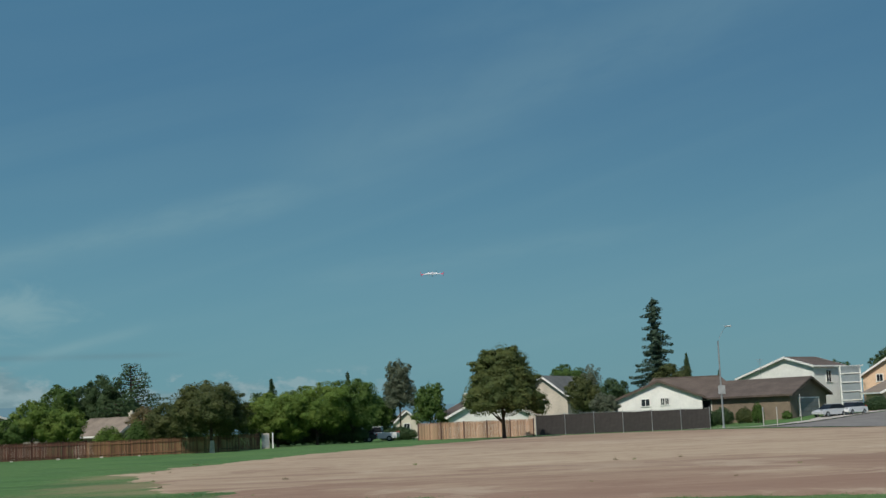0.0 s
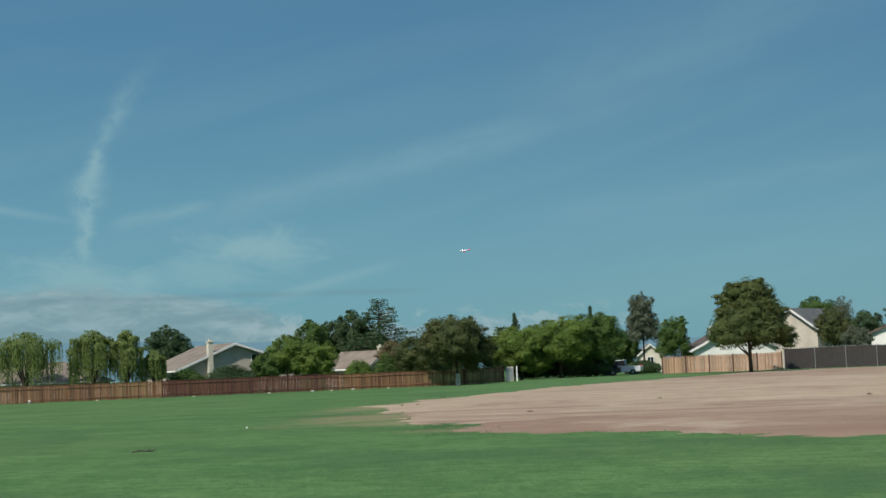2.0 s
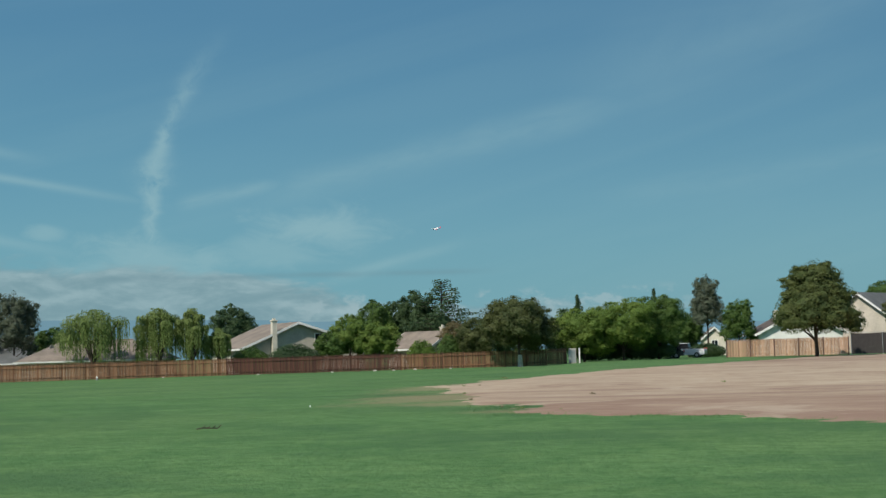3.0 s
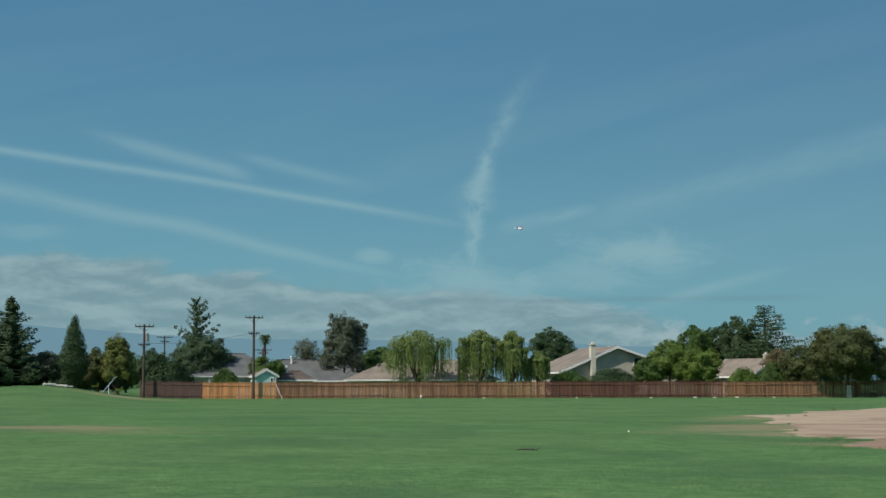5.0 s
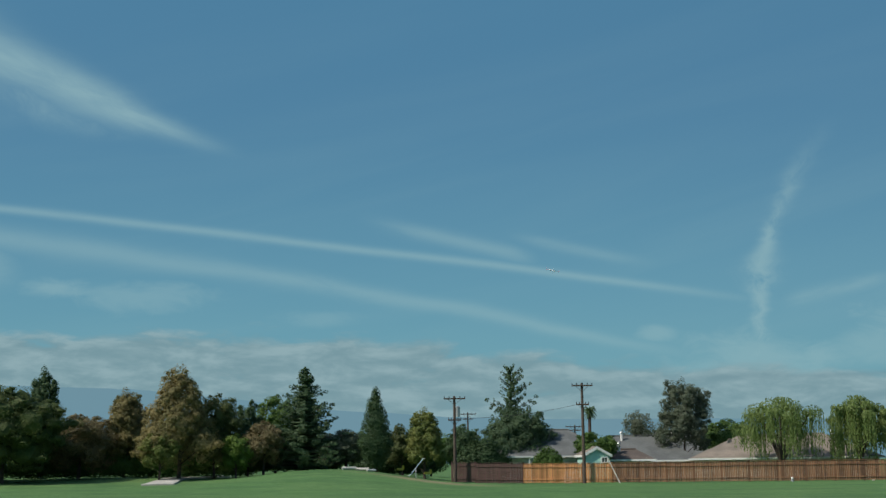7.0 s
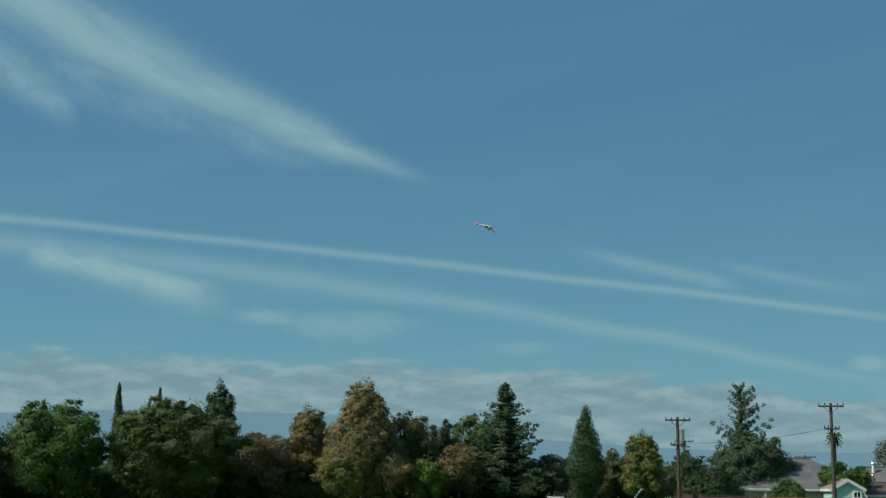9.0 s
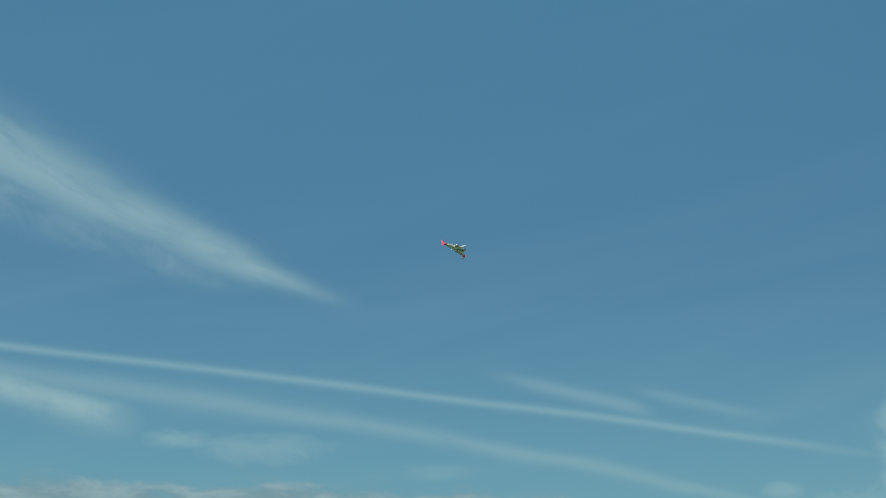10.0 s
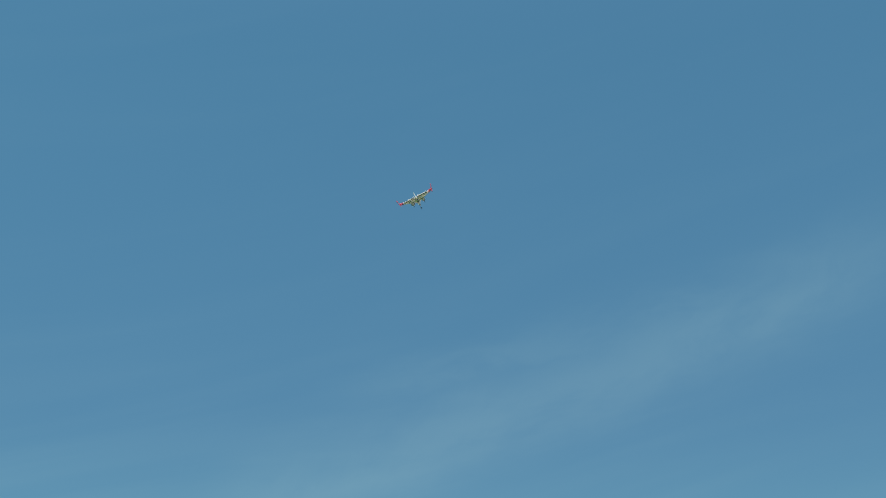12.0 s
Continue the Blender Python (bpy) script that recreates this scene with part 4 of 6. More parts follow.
def mesh_fence(a, b, height, label):
    """A chain-link fence hung with a dark windscreen between steel posts."""
    a, b = Vector(a), Vector(b)
    d = b - a
    n = max(1, round(d.length / 3.0))
    turn = math.atan2(d.y, d.x)
    root = thing("fence", Matrix.Translation((a.x, a.y, 0)) @ Matrix.Rotation(turn, 4, "Z"), label, "fence", "chain-link fence")
    w = d.length / n
    pm = bmesh.new()
    tube(pm, (0, 0, -0.1), (0, 0, height + 0.05), 0.038, 0.038, 8)
    bmesh.ops.create_uvsphere(pm, u_segments=8, v_segments=5, radius=0.055, matrix=Matrix.Translation((0, 0, height + 0.06)))
    post = mesh_from(pm, "post", STEEL)
    sm = bmesh.new()
    k = 12
    rows = []
    for i in range(k + 1):
        x = -w / 2 + w * i / k
        y = 0.05 * math.sin(math.pi * i / k) * (1 if i % 2 else 0.7)
        rows.append([sm.verts.new((x, y, 0.08)), sm.verts.new((x, y * 1.6, height * 0.5)), sm.verts.new((x, 0, height - 0.05 - 0.04 * math.sin(math.pi * i / k)))])
    for i in range(k):
        for j in range(2):
            sm.faces.new((rows[i][j], rows[i + 1][j], rows[i + 1][j + 1], rows[i][j + 1]))
    ext = bmesh.ops.extrude_face_region(sm, geom=sm.faces[:])
    bmesh.ops.translate(sm, verts=[v for v in ext["geom"] if isinstance(v, bmesh.types.BMVert)], vec=(0, 0.012, 0))
    bmesh.ops.recalc_face_normals(sm, faces=sm.faces[:])
    screen = mesh_from(sm, "windscreen", MESH)
    rm = bmesh.new()
    tube(rm, (-w / 2, 0, height), (w / 2, 0, height), 0.022, 0.022, 6)
    rail = mesh_from(rm, "rail", STEEL)
    for i in range(n + 1):
        p = a + d * (i / n)
        z = rise(p.x, p.y)
        ob = new("post", post)
        ob.parent = root
        ob.location = (w * i, -0.06, z)
        if i < n:
            for me, nm in ((screen, "windscreen"), (rail, "rail")):
                ob = new(nm, me)
                ob.parent = root
                ob.location = (w * (i + 0.5), 0, z)
    return root


mesh_fence(at(-3.6, 148).xy, at(-10.8, 150.5).xy, 2.3, "chain-link fence with a dark windscreen and steel posts")


# ---------------- houses ----------------
def window_part(house, cx, y, z, w, h, face="y", frame_mat=None):
    """A framed window set into a wall whose outside is at y (or x)."""
    def place(bm):
        if face != "y":
            bmesh.ops.transform(bm, matrix=Matrix.Rotation(radians(90 if face == "x+" else -90), 4, "Z"), verts=bm.verts[:])
        return bm
    turn = {"y": 0, "x+": 90, "x-": -90}[face]
    pos = {"y": (cx, y, z), "x+": (y, cx, z), "x-": (y, cx, z)}[face]
    bm = bmesh.new()
    t = 0.09
    box(bm, 0, -0.02, h / 2 + t / 2, w + 2 * t, 0.1, t)
    box(bm, 0, -0.03, -h / 2 - t / 2, w + 2 * t + 0.1, 0.14, t)
    for s in (-1, 1):
        box(bm, s * (w / 2 + t / 2), -0.02, 0, t, 0.1, h)
    box(bm, 0, -0.01, 0, 0.05, 0.06, h)
    bmesh.ops.rotate(bm, verts=bm.verts[:], matrix=Matrix.Rotation(radians(turn), 3, "Z"))
    win = part("window", bm, frame_mat or WHITE, house)
    win.location = pos
    bm = bmesh.new()
    for s in (-1, 1):
        box(bm, s * w / 4, 0.0, 0, w / 2 - 0.05, 0.02, h)
    bmesh.ops.rotate(bm, verts=bm.verts[:], matrix=Matrix.Rotation(radians(turn), 3, "Z"))
    part("pane", bm, GLASS, win)
    return win


def gable_house(m, w, length, eave, ridge, wall, roof, label, over=0.45, windows=(), chimney=None, base=-0.6, trim=None, offset=0.0, eave_left=None):
    """A gabled house. Local -y is the front gable, w wide; the ridge runs back along y. offset moves the ridge sideways."""
    house = thing("house", m, label, "house")
    x0, x1, y0, y1 = -w / 2, w / 2, -length / 2, length / 2
    el0 = eave if eave_left is None else eave_left
    bm = bmesh.new()
    solid(bm, [(x0, y0, base), (x1, y0, base), (x1, y0, eave), (offset, y0, ridge), (x0, y0, el0),
               (x0, y1, base), (x1, y1, base), (x1, y1, eave), (offset, y1, ridge), (x0, y1, el0)],
          [(0, 1, 2, 3, 4), (9, 8, 7, 6, 5), (1, 6, 7, 2), (5, 0, 4, 9)])
    part("wall", bm, wall, house)
    th = 0.16
    for s, xe, low_end in ((-1, x0, el0), (1, x1, eave)):
        run = abs(xe - offset)
        k = (ridge - low_end) / run
        xo = xe + s * over
        zo = low_end - k * over
        bm = bmesh.new()
        ya, yb = y0 - over, y1 + over
        solid(bm, [(offset, ya, ridge + 0.04), (xo, ya, zo + 0.04), (xo, yb, zo + 0.04), (offset, yb, ridge + 0.04),
                   (offset, ya, ridge + 0.04 + th), (xo, ya, zo + 0.04 + th), (xo, yb, zo + 0.04 + th), (offset, yb, ridge + 0.04 + th)],
              [(0, 1, 2, 3), (7, 6, 5, 4), (0, 4, 5, 1), (1, 5, 6, 2), (2, 6, 7, 3), (3, 7, 4, 0)])
        bmesh.ops.recalc_face_normals(bm, faces=bm.faces[:])
        slope = part("roof", bm, roof, house)
        bm = bmesh.new()
        for y in (ya - 0.025, yb + 0.025):
            solid(bm, [(offset, y - 0.02, ridge - 0.08), (xo, y - 0.02, zo - 0.08), (xo, y - 0.02, zo + 0.2), (offset, y - 0.02, ridge + 0.2),
                       (offset, y + 0.02, ridge - 0.08), (xo, y + 0.02, zo - 0.08), (xo, y + 0.02, zo + 0.2), (offset, y + 0.02, ridge + 0.2)],
                  [(0, 1, 2, 3), (7, 6, 5, 4), (0, 4, 5, 1), (1, 5, 6, 2), (2, 6, 7, 3), (3, 7, 4, 0)])
        box(bm, xo + s * 0.03, (ya + yb) / 2, zo + 0.08, 0.04, yb - ya, 0.2)
        bmesh.ops.recalc_face_normals(bm, faces=bm.faces[:])
        part("fascia", bm, trim or WHITE, slope)
    for face, u, z, ww, hh in windows:
        if face == "f":
            window_part(house, u, y0 - 0.02, z, ww, hh)
        elif face == "r":
            window_part(house, u, x1 + 0.02, z, ww, hh, "x+")
        else:
            window_part(house, u, x0 - 0.02, z, ww, hh, "x-")
    if chimney:
        cx, cy, cz, cw, low = chimney
        bm = bmesh.new()
        box(bm, 0, 0, (cz + low) / 2, cw, cw, cz - low, 0.02)
        box(bm, 0, 0, cz + 0.05, cw + 0.16, cw + 0.16, 0.12, 0.02)
        box(bm, 0, 0, cz + 0.22, cw * 0.5, cw * 0.5, 0.25)
        ob = part("chimney", bm, CREAM, house)
        ob.location = (cx, cy, 0)
    return house


def hip_house(m, w, deep, eave, ridge, top, wall, roof, label, over=0.5, base=-0.6, windows=(-0.28, 0.22)):
    """A house under a hipped roof: the ridge, top long, runs across the front."""
    house = thing("house", m, label, "house")
    bm = bmesh.new()
    box(bm, 0, 0, (eave + base) / 2, w, deep, eave - base)
    part("wall", bm, wall, house)
    x, y, t = w / 2 + over, deep / 2 + over, top / 2
    A, B, C, D = (-x, -y, eave), (x, -y, eave), (x, y, eave), (-x, y, eave)
    R, S = (-t, 0, ridge), (t, 0, ridge)
    for pts in ((A, B, S, R), (B, C, S), (C, D, R, S), (D, A, R)):
        bm = bmesh.new()
        n = len(pts)
        lower = [(p[0], p[1], p[2] - 0.14) for p in pts]
        solid(bm, list(pts) + lower, [tuple(range(n)), tuple(range(2 * n - 1, n - 1, -1))] + [(i, n + i, n + (i + 1) % n, (i + 1) % n) for i in range(n)])
        bmesh.ops.recalc_face_normals(bm, faces=bm.faces[:])
        part("roof", bm, roof, house)
    for (x0, y0, x1, y1) in ((-x, -y, x, -y), (x, -y, x, y), (-x, -y, -x, y)):
        bm = bmesh.new()
        box(bm, (x0 + x1) / 2, (y0 + y1) / 2, eave - 0.06, abs(x1 - x0) + 0.06, abs(y1 - y0) + 0.06, 0.16)
        part("fascia", bm, WHITE, house)
    for u in windows:
        window_part(house, u * w, -deep / 2 - 0.02, 1.4, 1.4, 1.0)
    bm = bmesh.new()
    tube(bm, (-t, 0, ridge + 0.02), (t, 0, ridge + 0.02), 0.09, 0.09, 6)
    part("ridge_cap", bm, roof, house)
    return house


def vent(bearing, distance, z, h, label="white roof vent pipe on the shingles"):
    """A small vent stack that stands on a roof."""
    p = at(bearing, distance, z)
    root = thing("roof_vent", pose(p.x, p.y, p.z, 0, 0, bearing), label, "vent", "roof vents")
    bm = bmesh.new()
    tube(bm, (0, 0, -0.3), (0, 0, h), 0.13, 0.12, 8)
    part("pipe", bm, WHITE, root)
    bm = bmesh.new()
    tube(bm, (0, 0, h), (0, 0, h + 0.14), 0.2, 0.14, 8)
    part("cap", bm, STEEL, root)


# white gabled house and its long wing with the garage
gable_house(facing(-8.85, 163, -2, 0.0), 9.6, 10, 3.65, 5.55, WHITE, ROOF_BROWN, "white stucco house with a brown shingle gable roof", trim=ROOF_BROWN,
            windows=(("f", 1.6 - 3.2, 3.2, 0.95, 0.75), ("f", 0.35, 3.25, 0.4, 0.7), ("f", 0.85, 3.25, 0.4, 0.7)), over=0.4)
# The wide dark window is added to stand for the shaded porch recess.
long_house = gable_house(facing(-12.35, 172, 64, 0.9), 10.5, 16.0, 2.7, 4.55, TAN_WALL, ROOF_BROWN, "long low tan house with a brown shingle roof and a garage",
            windows=(("l", 4.0, 1.35, 3.6, 2.1),), over=0.6, trim=ROOF_BROWN)


def garage_front(house, x, y, w, h, mat):
    """A panelled garage door in the front gable."""
    for i in range(4):
        bm = bmesh.new()
        box(bm, x, y, h * (i + 0.5) / 4, w, 0.06, h / 4 - 0.03, 0.012)
        part("door_panel", bm, mat, house, "grey panel of a closed garage door")
    bm = bmesh.new()
    for s in (-1, 1):
        box(bm, x + s * (w / 2 + 0.07), y, h / 2, 0.12, 0.1, h)
    box(bm, x, y, h + 0.06, w + 0.26, 0.1, 0.12)
    part("door_frame", bm, WHITE, house)


garage_front(long_house, 0.0, -8.05, 5.6, 2.15, GARAGE)
hip_house(facing(-9.95, 173.5, 0, 0.0), 12.5, 9.0, 3.5, 6.3, 8.4, TAN_WALL, ROOF_BROWN, "low tan house with a long brown shingle roof")
# two-storey white house behind
gable_house(facing(-14.12, 192.2, -38.4, 1.1), 12.52, 5.86, 6.30, 7.57, WHITE, ROOF_BROWN, "two-storey white house with a shallow brown roof",
            windows=(("r", 0.2, 4.9, 1.0, 1.5), ("f", -3.6, 4.1, 0.6, 0.7), ("f", -2.7, 4.1, 0.6, 0.7)), over=0.5, offset=1.91, eave_left=5.2)
gable_house(facing(-18.7, 190, -18, 1.2), 9.0, 9.0, 4.6, 7.2, PEACH, ROOF_TAN, "peach two-storey house with a tan roof", over=0.5,
            windows=(("f", -2.2, 4.2, 0.8, 0.9),))
gable_house(facing(-18.3, 181, 25, 1.2), 6.5, 5.0, 2.3, 3.7, PEACH, ROOF_TAN, "peach house wing with a low tan roof", over=0.5)


def glass_tower():
    """A glazed porch of two storeys on posts."""
    root = thing("glazed_porch", facing(-16.5, 183, 6, 1.1), "two-storey glazed porch with a white frame and trellis top", "porch")
    w, h = 2.5, 5.9
    for s in (-1, 1):
        bm = bmesh.new()
        box(bm, s * w / 2, 0, h / 2, 0.16, 0.16, h, 0.01)
        part("post", bm, WHITE, root)
    for i in range(5):
        bm = bmesh.new()
        z = 0.4 + i * 1.15
        box(bm, 0, 0.04, z + 0.5, w - 0.2, 0.03, 0.9)
        part("pane", bm, PORCH_GLASS, root)
        bm = bmesh.new()
        box(bm, 0, 0, z, w, 0.1, 0.12)
        part("rail", bm, WHITE, root)
    for i in range(9):
        bm = bmesh.new()
        box(bm, -w / 2 - 0.3 + i * (w + 0.6) / 8, 0.6, h + 0.06, 0.09, 2.2, 0.14)
        part("rafter", bm, WHITE, root)
    bm = bmesh.new()
    box(bm, 0, 1.3, h / 2, w - 0.1, 2.0, h - 0.1)
    part("room", bm, WHITE, root)


glass_tower()
# houses behind the tree and the pale fence
gable_house(facing(-1.35, 164, 12, 0.0), 9.5, 8.0, 2.6, 5.0, WHITE, ROOF_BROWN, "white house with a brown roof behind the fence", over=0.5, chimney=(-2.6, -3.4, 4.9, 0.6, 3.0))
gable_house(facing(-4.6, 172, -24, 0.0), 6.4, 9.0, 4.6, 7.0, GREY_WALL, ROOF_GREY, "grey-white two-storey house with a grey gable roof", over=0.5,
            windows=(("f", -0.6, 3.5, 1.4, 1.3),))
gable_house(facing(1.9, 190, 5, 0.0), 3.0, 5.0, 2.4, 3.7, CREAM, ROOF_TAN, "small cream gabled house far behind the park", over=0.3, windows=(("f", 0.0, 1.6, 0.8, 0.8),))
# houses behind the long fence
gable_house(facing(13.85, 166, 48, 0.0), 7.0, 6.5, 2.1, 3.95, GREY_WALL, ROOF_TAN, "low house with a tan shingle roof", over=0.5, chimney=(0.2, -2.4, 4.5, 0.5, 3.0))
gable_house(facing(19.73, 168, 22, 0.0), 15.7, 11.0, 2.65, 5.45, GREY_WALL, ROOF_TAN, "grey-walled gabled house with a tan shingle roof and a tall chimney", over=0.6, base=-0.9,
            windows=(("f", 1.9, 3.75, 1.2, 0.9),), chimney=(-4.1, -5.85, 5.75, 0.6, -0.5), offset=-1.0)
hip_house(facing(27.5, 160, 0, 0.0), 17.0, 9.0, 1.75, 4.0, 8.0, CREAM, ROOF_TAN, "low house with a wide tan hipped roof", windows=())
hip_house(facing(30.3, 178, 0, 0.0), 14.0, 10.0, 1.8, 4.7, 8.5, GREY_WALL, ROOF_GREY, "low house with a wide grey hipped roof", windows=())
hip_house(facing(32.55, 167, 4, 0.0), 11.2, 9.0, 1.65, 4.2, 5.2, GREY_WALL, ROOF_GREY, "grey-roofed low house with grey walls", windows=())
hip_house(facing(32.95, 159, 0, 0.0), 4.6, 4.0, 1.75, 2.75, 2.0, GREY_WALL, ROOF_BROWN, "small brown-roofed outbuilding behind the fence", windows=())
hip_house(facing(35.65, 163, 4, 0.0), 11.8, 9.0, 2.2, 4.85, 4.2, WHITE, ROOF_GREY, "white house with a grey hipped shingle roof", windows=())
gable_house(facing(34.15, 154.5, 12, 0.0), 2.5, 2.6, 2.15, 2.85, MINT, ROOF_TAN, "mint-green garden shed with a white-trimmed gable", over=0.18, windows=(("f", 0.75, 1.75, 0.5, 0.4),), base=-0.2)
for b, d, z, h in ((31.2, 168, 4.2, 0.45), (33.0, 166, 4.0, 0.5), (33.2, 158, 2.9, 0.4), (25.8, 160, 3.6, 0.6), (20.3, 165, 4.9, 0.5), (19.6, 167, 5.25, 0.35), (36.0, 162, 4.0, 0.3)):
    vent(b, d, z, h)


# ---------------- poles and lamps ----------------
def street_lamp(bearing, distance, height):
    root = thing("street_lamp", facing(bearing, distance), "tall grey steel street lamp with a curved arm and a sign", "street lamp")
    bm = bmesh.new()
    tube(bm, (0, 0, -0.1), (0, 0, 0.3), 0.2, 0.14, 12)
    tube(bm, (0, 0, 0.25), (-0.02, 0, height), 0.11, 0.075, 12)
    part("pole", bm, STEEL, root)
    bm = bmesh.new()
    prev = Vector((0, 0, height - 0.1))
    for k in range(1, 7):
        u = k / 6
        cur = Vector((0.95 * u, -0.3 * u, height - 0.1 + 1.65 * math.sin(u * 1.3)))
        tube(bm, prev, cur, 0.022, 0.022, 6)
        prev = cur
    part("arm", bm, STEEL, root)
    bm = bmesh.new()
    box(bm, 1.15, -0.35, height + 1.52, 0.75, 0.28, 0.13, 0.04)
    part("lamp_head", bm, STEEL, root)
    bm = bmesh.new()
    box(bm, 0.05, -0.15, 4.15, 0.75, 0.03, 0.95, 0.01)
    part("sign", bm, STEEL, root, "plain grey back of a sign plate")


street_lamp(-11.34, 150, 9.45)


def utility_pole(bearing, distance, top, arm, low_arm, turn, label, can=True):
    root = thing("utility_pole", facing(bearing, distance, turn), label, "utility pole", "utility poles")
    base = root.matrix_world.translation.z
    top -= base
    bm = bmesh.new()
    tube(bm, (0, 0, -0.2), (0, 0, top), 0.17, 0.11, 10)
    part("pole", bm, POLE_WOOD, root)
    for z, half in ((top - 0.25, arm), (low_arm - base, arm * 0.6)):
        bm = bmesh.new()
        box(bm, 0, -0.14, z, half * 2, 0.1, 0.13, 0.01)
        for s in (-1, 1):
            tube(bm, (s * half * 0.6, -0.14, z - 0.05), (0, -0.1, z - 0.55), 0.02, 0.02, 5)
        bar = part("crossarm", bm, POLE_WOOD, root)
        for f in (-0.95, -0.5, 0.5, 0.95):
            bm = bmesh.new()
            tube(bm, (f * half, -0.14, z + 0.06), (f * half, -0.14, z + 0.24), 0.05, 0.035, 6)
            part("insulator", bm, IRON, bar)
    if can:
        bm = bmesh.new()
        tube(bm, (0.28, -0.25, top - 1.9), (0.28, -0.25, top - 1.0), 0.2, 0.2, 12)
        tube(bm, (0.28, -0.25, top - 1.0), (0.28, -0.25, top - 0.93), 0.2, 0.1, 12)
        part("transformer", bm, STEEL, root, "grey steel transformer can")
    return root


utility_pole(39.08, 148.9, 7.75, 1.0, 5.55, 8, "dark wooden utility pole with a transformer and crossarms")
utility_pole(34.58, 146.5, 8.65, 0.95, 6.7, 8, "tall dark wooden utility pole with two crossarms", False)
utility_pole(38.25, 230, 9.2, 1.3, 8.2, 10, "distant wooden utility pole behind the trees", False)
utility_pole(36.0, 235, 6.6, 1.5, 5.9, 10, "distant wooden utility pole behind the roofs", False)
utility_pole(34.2, 235, 7.2, 1.5, 6.4, 10, "distant wooden utility pole behind the roofs", False)


def cable(a, b, sag, label):
    """A sagging overhead cable between two poles."""
    bm = bmesh.new()
    prev = None
    a, b = Vector(a), Vector(b)
    for k in range(13):
        u = k / 12
        p = a.lerp(b, u)
        p.z -= sag * 4 * u * (1 - u)
        if prev is not None:
            tube(bm, prev, p, 0.014, 0.014, 4)
        prev = p
    return tagged(new("cable", mesh_from(bm, "cable", IRON)), label, "cable", "overhead cables")


cable(at(39.08, 148.7, 5.7), at(34.58, 146.3, 6.8), 0.35, "thin dark overhead cable between two poles")


def brace_post():
    root = thing("brace_post", facing(33.65, 145.2), "pale wooden pole leaning beside the board fence", "post")
    bm = bmesh.new()
    tube(bm, (0.75, -0.2, -0.1), (-0.35, 0.3, 2.35), 0.05, 0.045, 8)
    part("pole", bm, PALE_BARK, root)


brace_post()


def post_and_rail(bearing, distance, h):
    root = thing("signpost", facing(bearing, distance), "short weathered pale wooden post beside the street", "post", "street posts")
    bm = bmesh.new()
    tube(bm, (0, 0, -0.1), (0, 0, h), 0.05, 0.045, 8)
    part("post", bm, PALE_BARK, root)
    bm = bmesh.new()
    box(bm, 0, -0.05, h - 0.2, 0.1, 0.02, 0.3, 0.005)
    part("plate", bm, STEEL, root)


post_and_rail(-12.95, 149, 2.1)
post_and_rail(-13.5, 150, 2.05)
post_and_rail(-14.45, 158, 3.0)


# ---------------- trees, from the street round to the park's far side ----------------
boughed_tree(-8.75, 178, high(178, 4.9), 3.5, 2.0, LEAF_BLUE, "tall dark redwood with drooping tiers of boughs", tiers=19, power=0.62, droop=0.30, upturn=0.12, sparse=0.10, leaf=0.13, core=0.42)
column_tree(-10.0, 186, high(186, 2.5), 0.75, 3.0, LEAF_DARK, "thin dark pointed cypress behind the house")
column_tree(-11.3, 200, high(200, 1.75), 0.5, 3.0, LEAF_DARK, "thin dark cypress tip behind the roof")
broad_tree(-9.4, 176, high(176, 2.3), 3.0, 2.5, LEAF_OLIVE, "round clipped olive-green tree behind the house", z0=0.0)
broad_tree(-2.25, 138.5, high(138.5, 3.36), 5.3, high(138.5, 0.02), LEAF_DEEP, "large round dense olive-green street tree", lumps=40, dens=1.8, taper=0.85, z0=0.08, gap=0.0)
broad_tree(-4.95, 182, high(182, 2.4), 3.3, 3.0, LEAF_GREEN, "green tree crown behind the house")
broad_tree(-5.6, 160, high(160, 1.95), 1.9, 1.8, LEAF_OLIVE, "dark olive tree beside the house", z0=0.0)
broad_tree(-6.0, 170, high(170, 2.42), 1.5, 3.5, LEAF_GREY, "thin airy grey-green tree", dens=0.5, z0=0.0)
broad_tree(-6.9, 178, high(178, 1.8), 2.6, 1.0, LEAF_DARK, "dark tree behind the fence", z0=0.0)
broad_tree(-6.5, 156, high(156, 1.15), 1.6, 1.0, LEAF_GREY, "grey-green shrub behind the fence", z0=0.0)
broad_tree(-16.0, 215, high(215, 2.05), 2.6, 4.0, LEAF_GREEN, "green crown behind the two-storey house", z0=1.0)
broad_tree(-18.2, 215, high(215, 2.5), 3.6, 4.0, LEAF_DARK, "dark tree behind the peach house", z0=1.0)
broad_tree(2.1, 168, high(168, 2.9), 2.5, high(168, 0.5), LEAF_GUM, "tall grey-green tree behind the street", dens=0.9, z0=0.0, taper=0.6, lumps=24)
broad_tree(0.85, 160, high(160, 1.85), 2.4, 1.2, LEAF_GREEN, "dark green tree beside the street", z0=0.0, taper=0.5, lumps=22)
broad_tree(2.9, 172, high(172, 1.35), 2.0, 1.4, LEAF_GREEN, "green shrubby tree beside the street", z0=0.0)
broad_tree(7.25, 153, high(153, 1.72), 3.9, 0.6, LEAF_BRIGHT, "broad bright green spreading tree", lumps=22, dens=1.2)
broad_tree(5.6, 154, high(154, 2.05), 4.0, 0.8, LEAF_BRIGHT, "broad green spreading tree", lumps=22, dens=1.2)
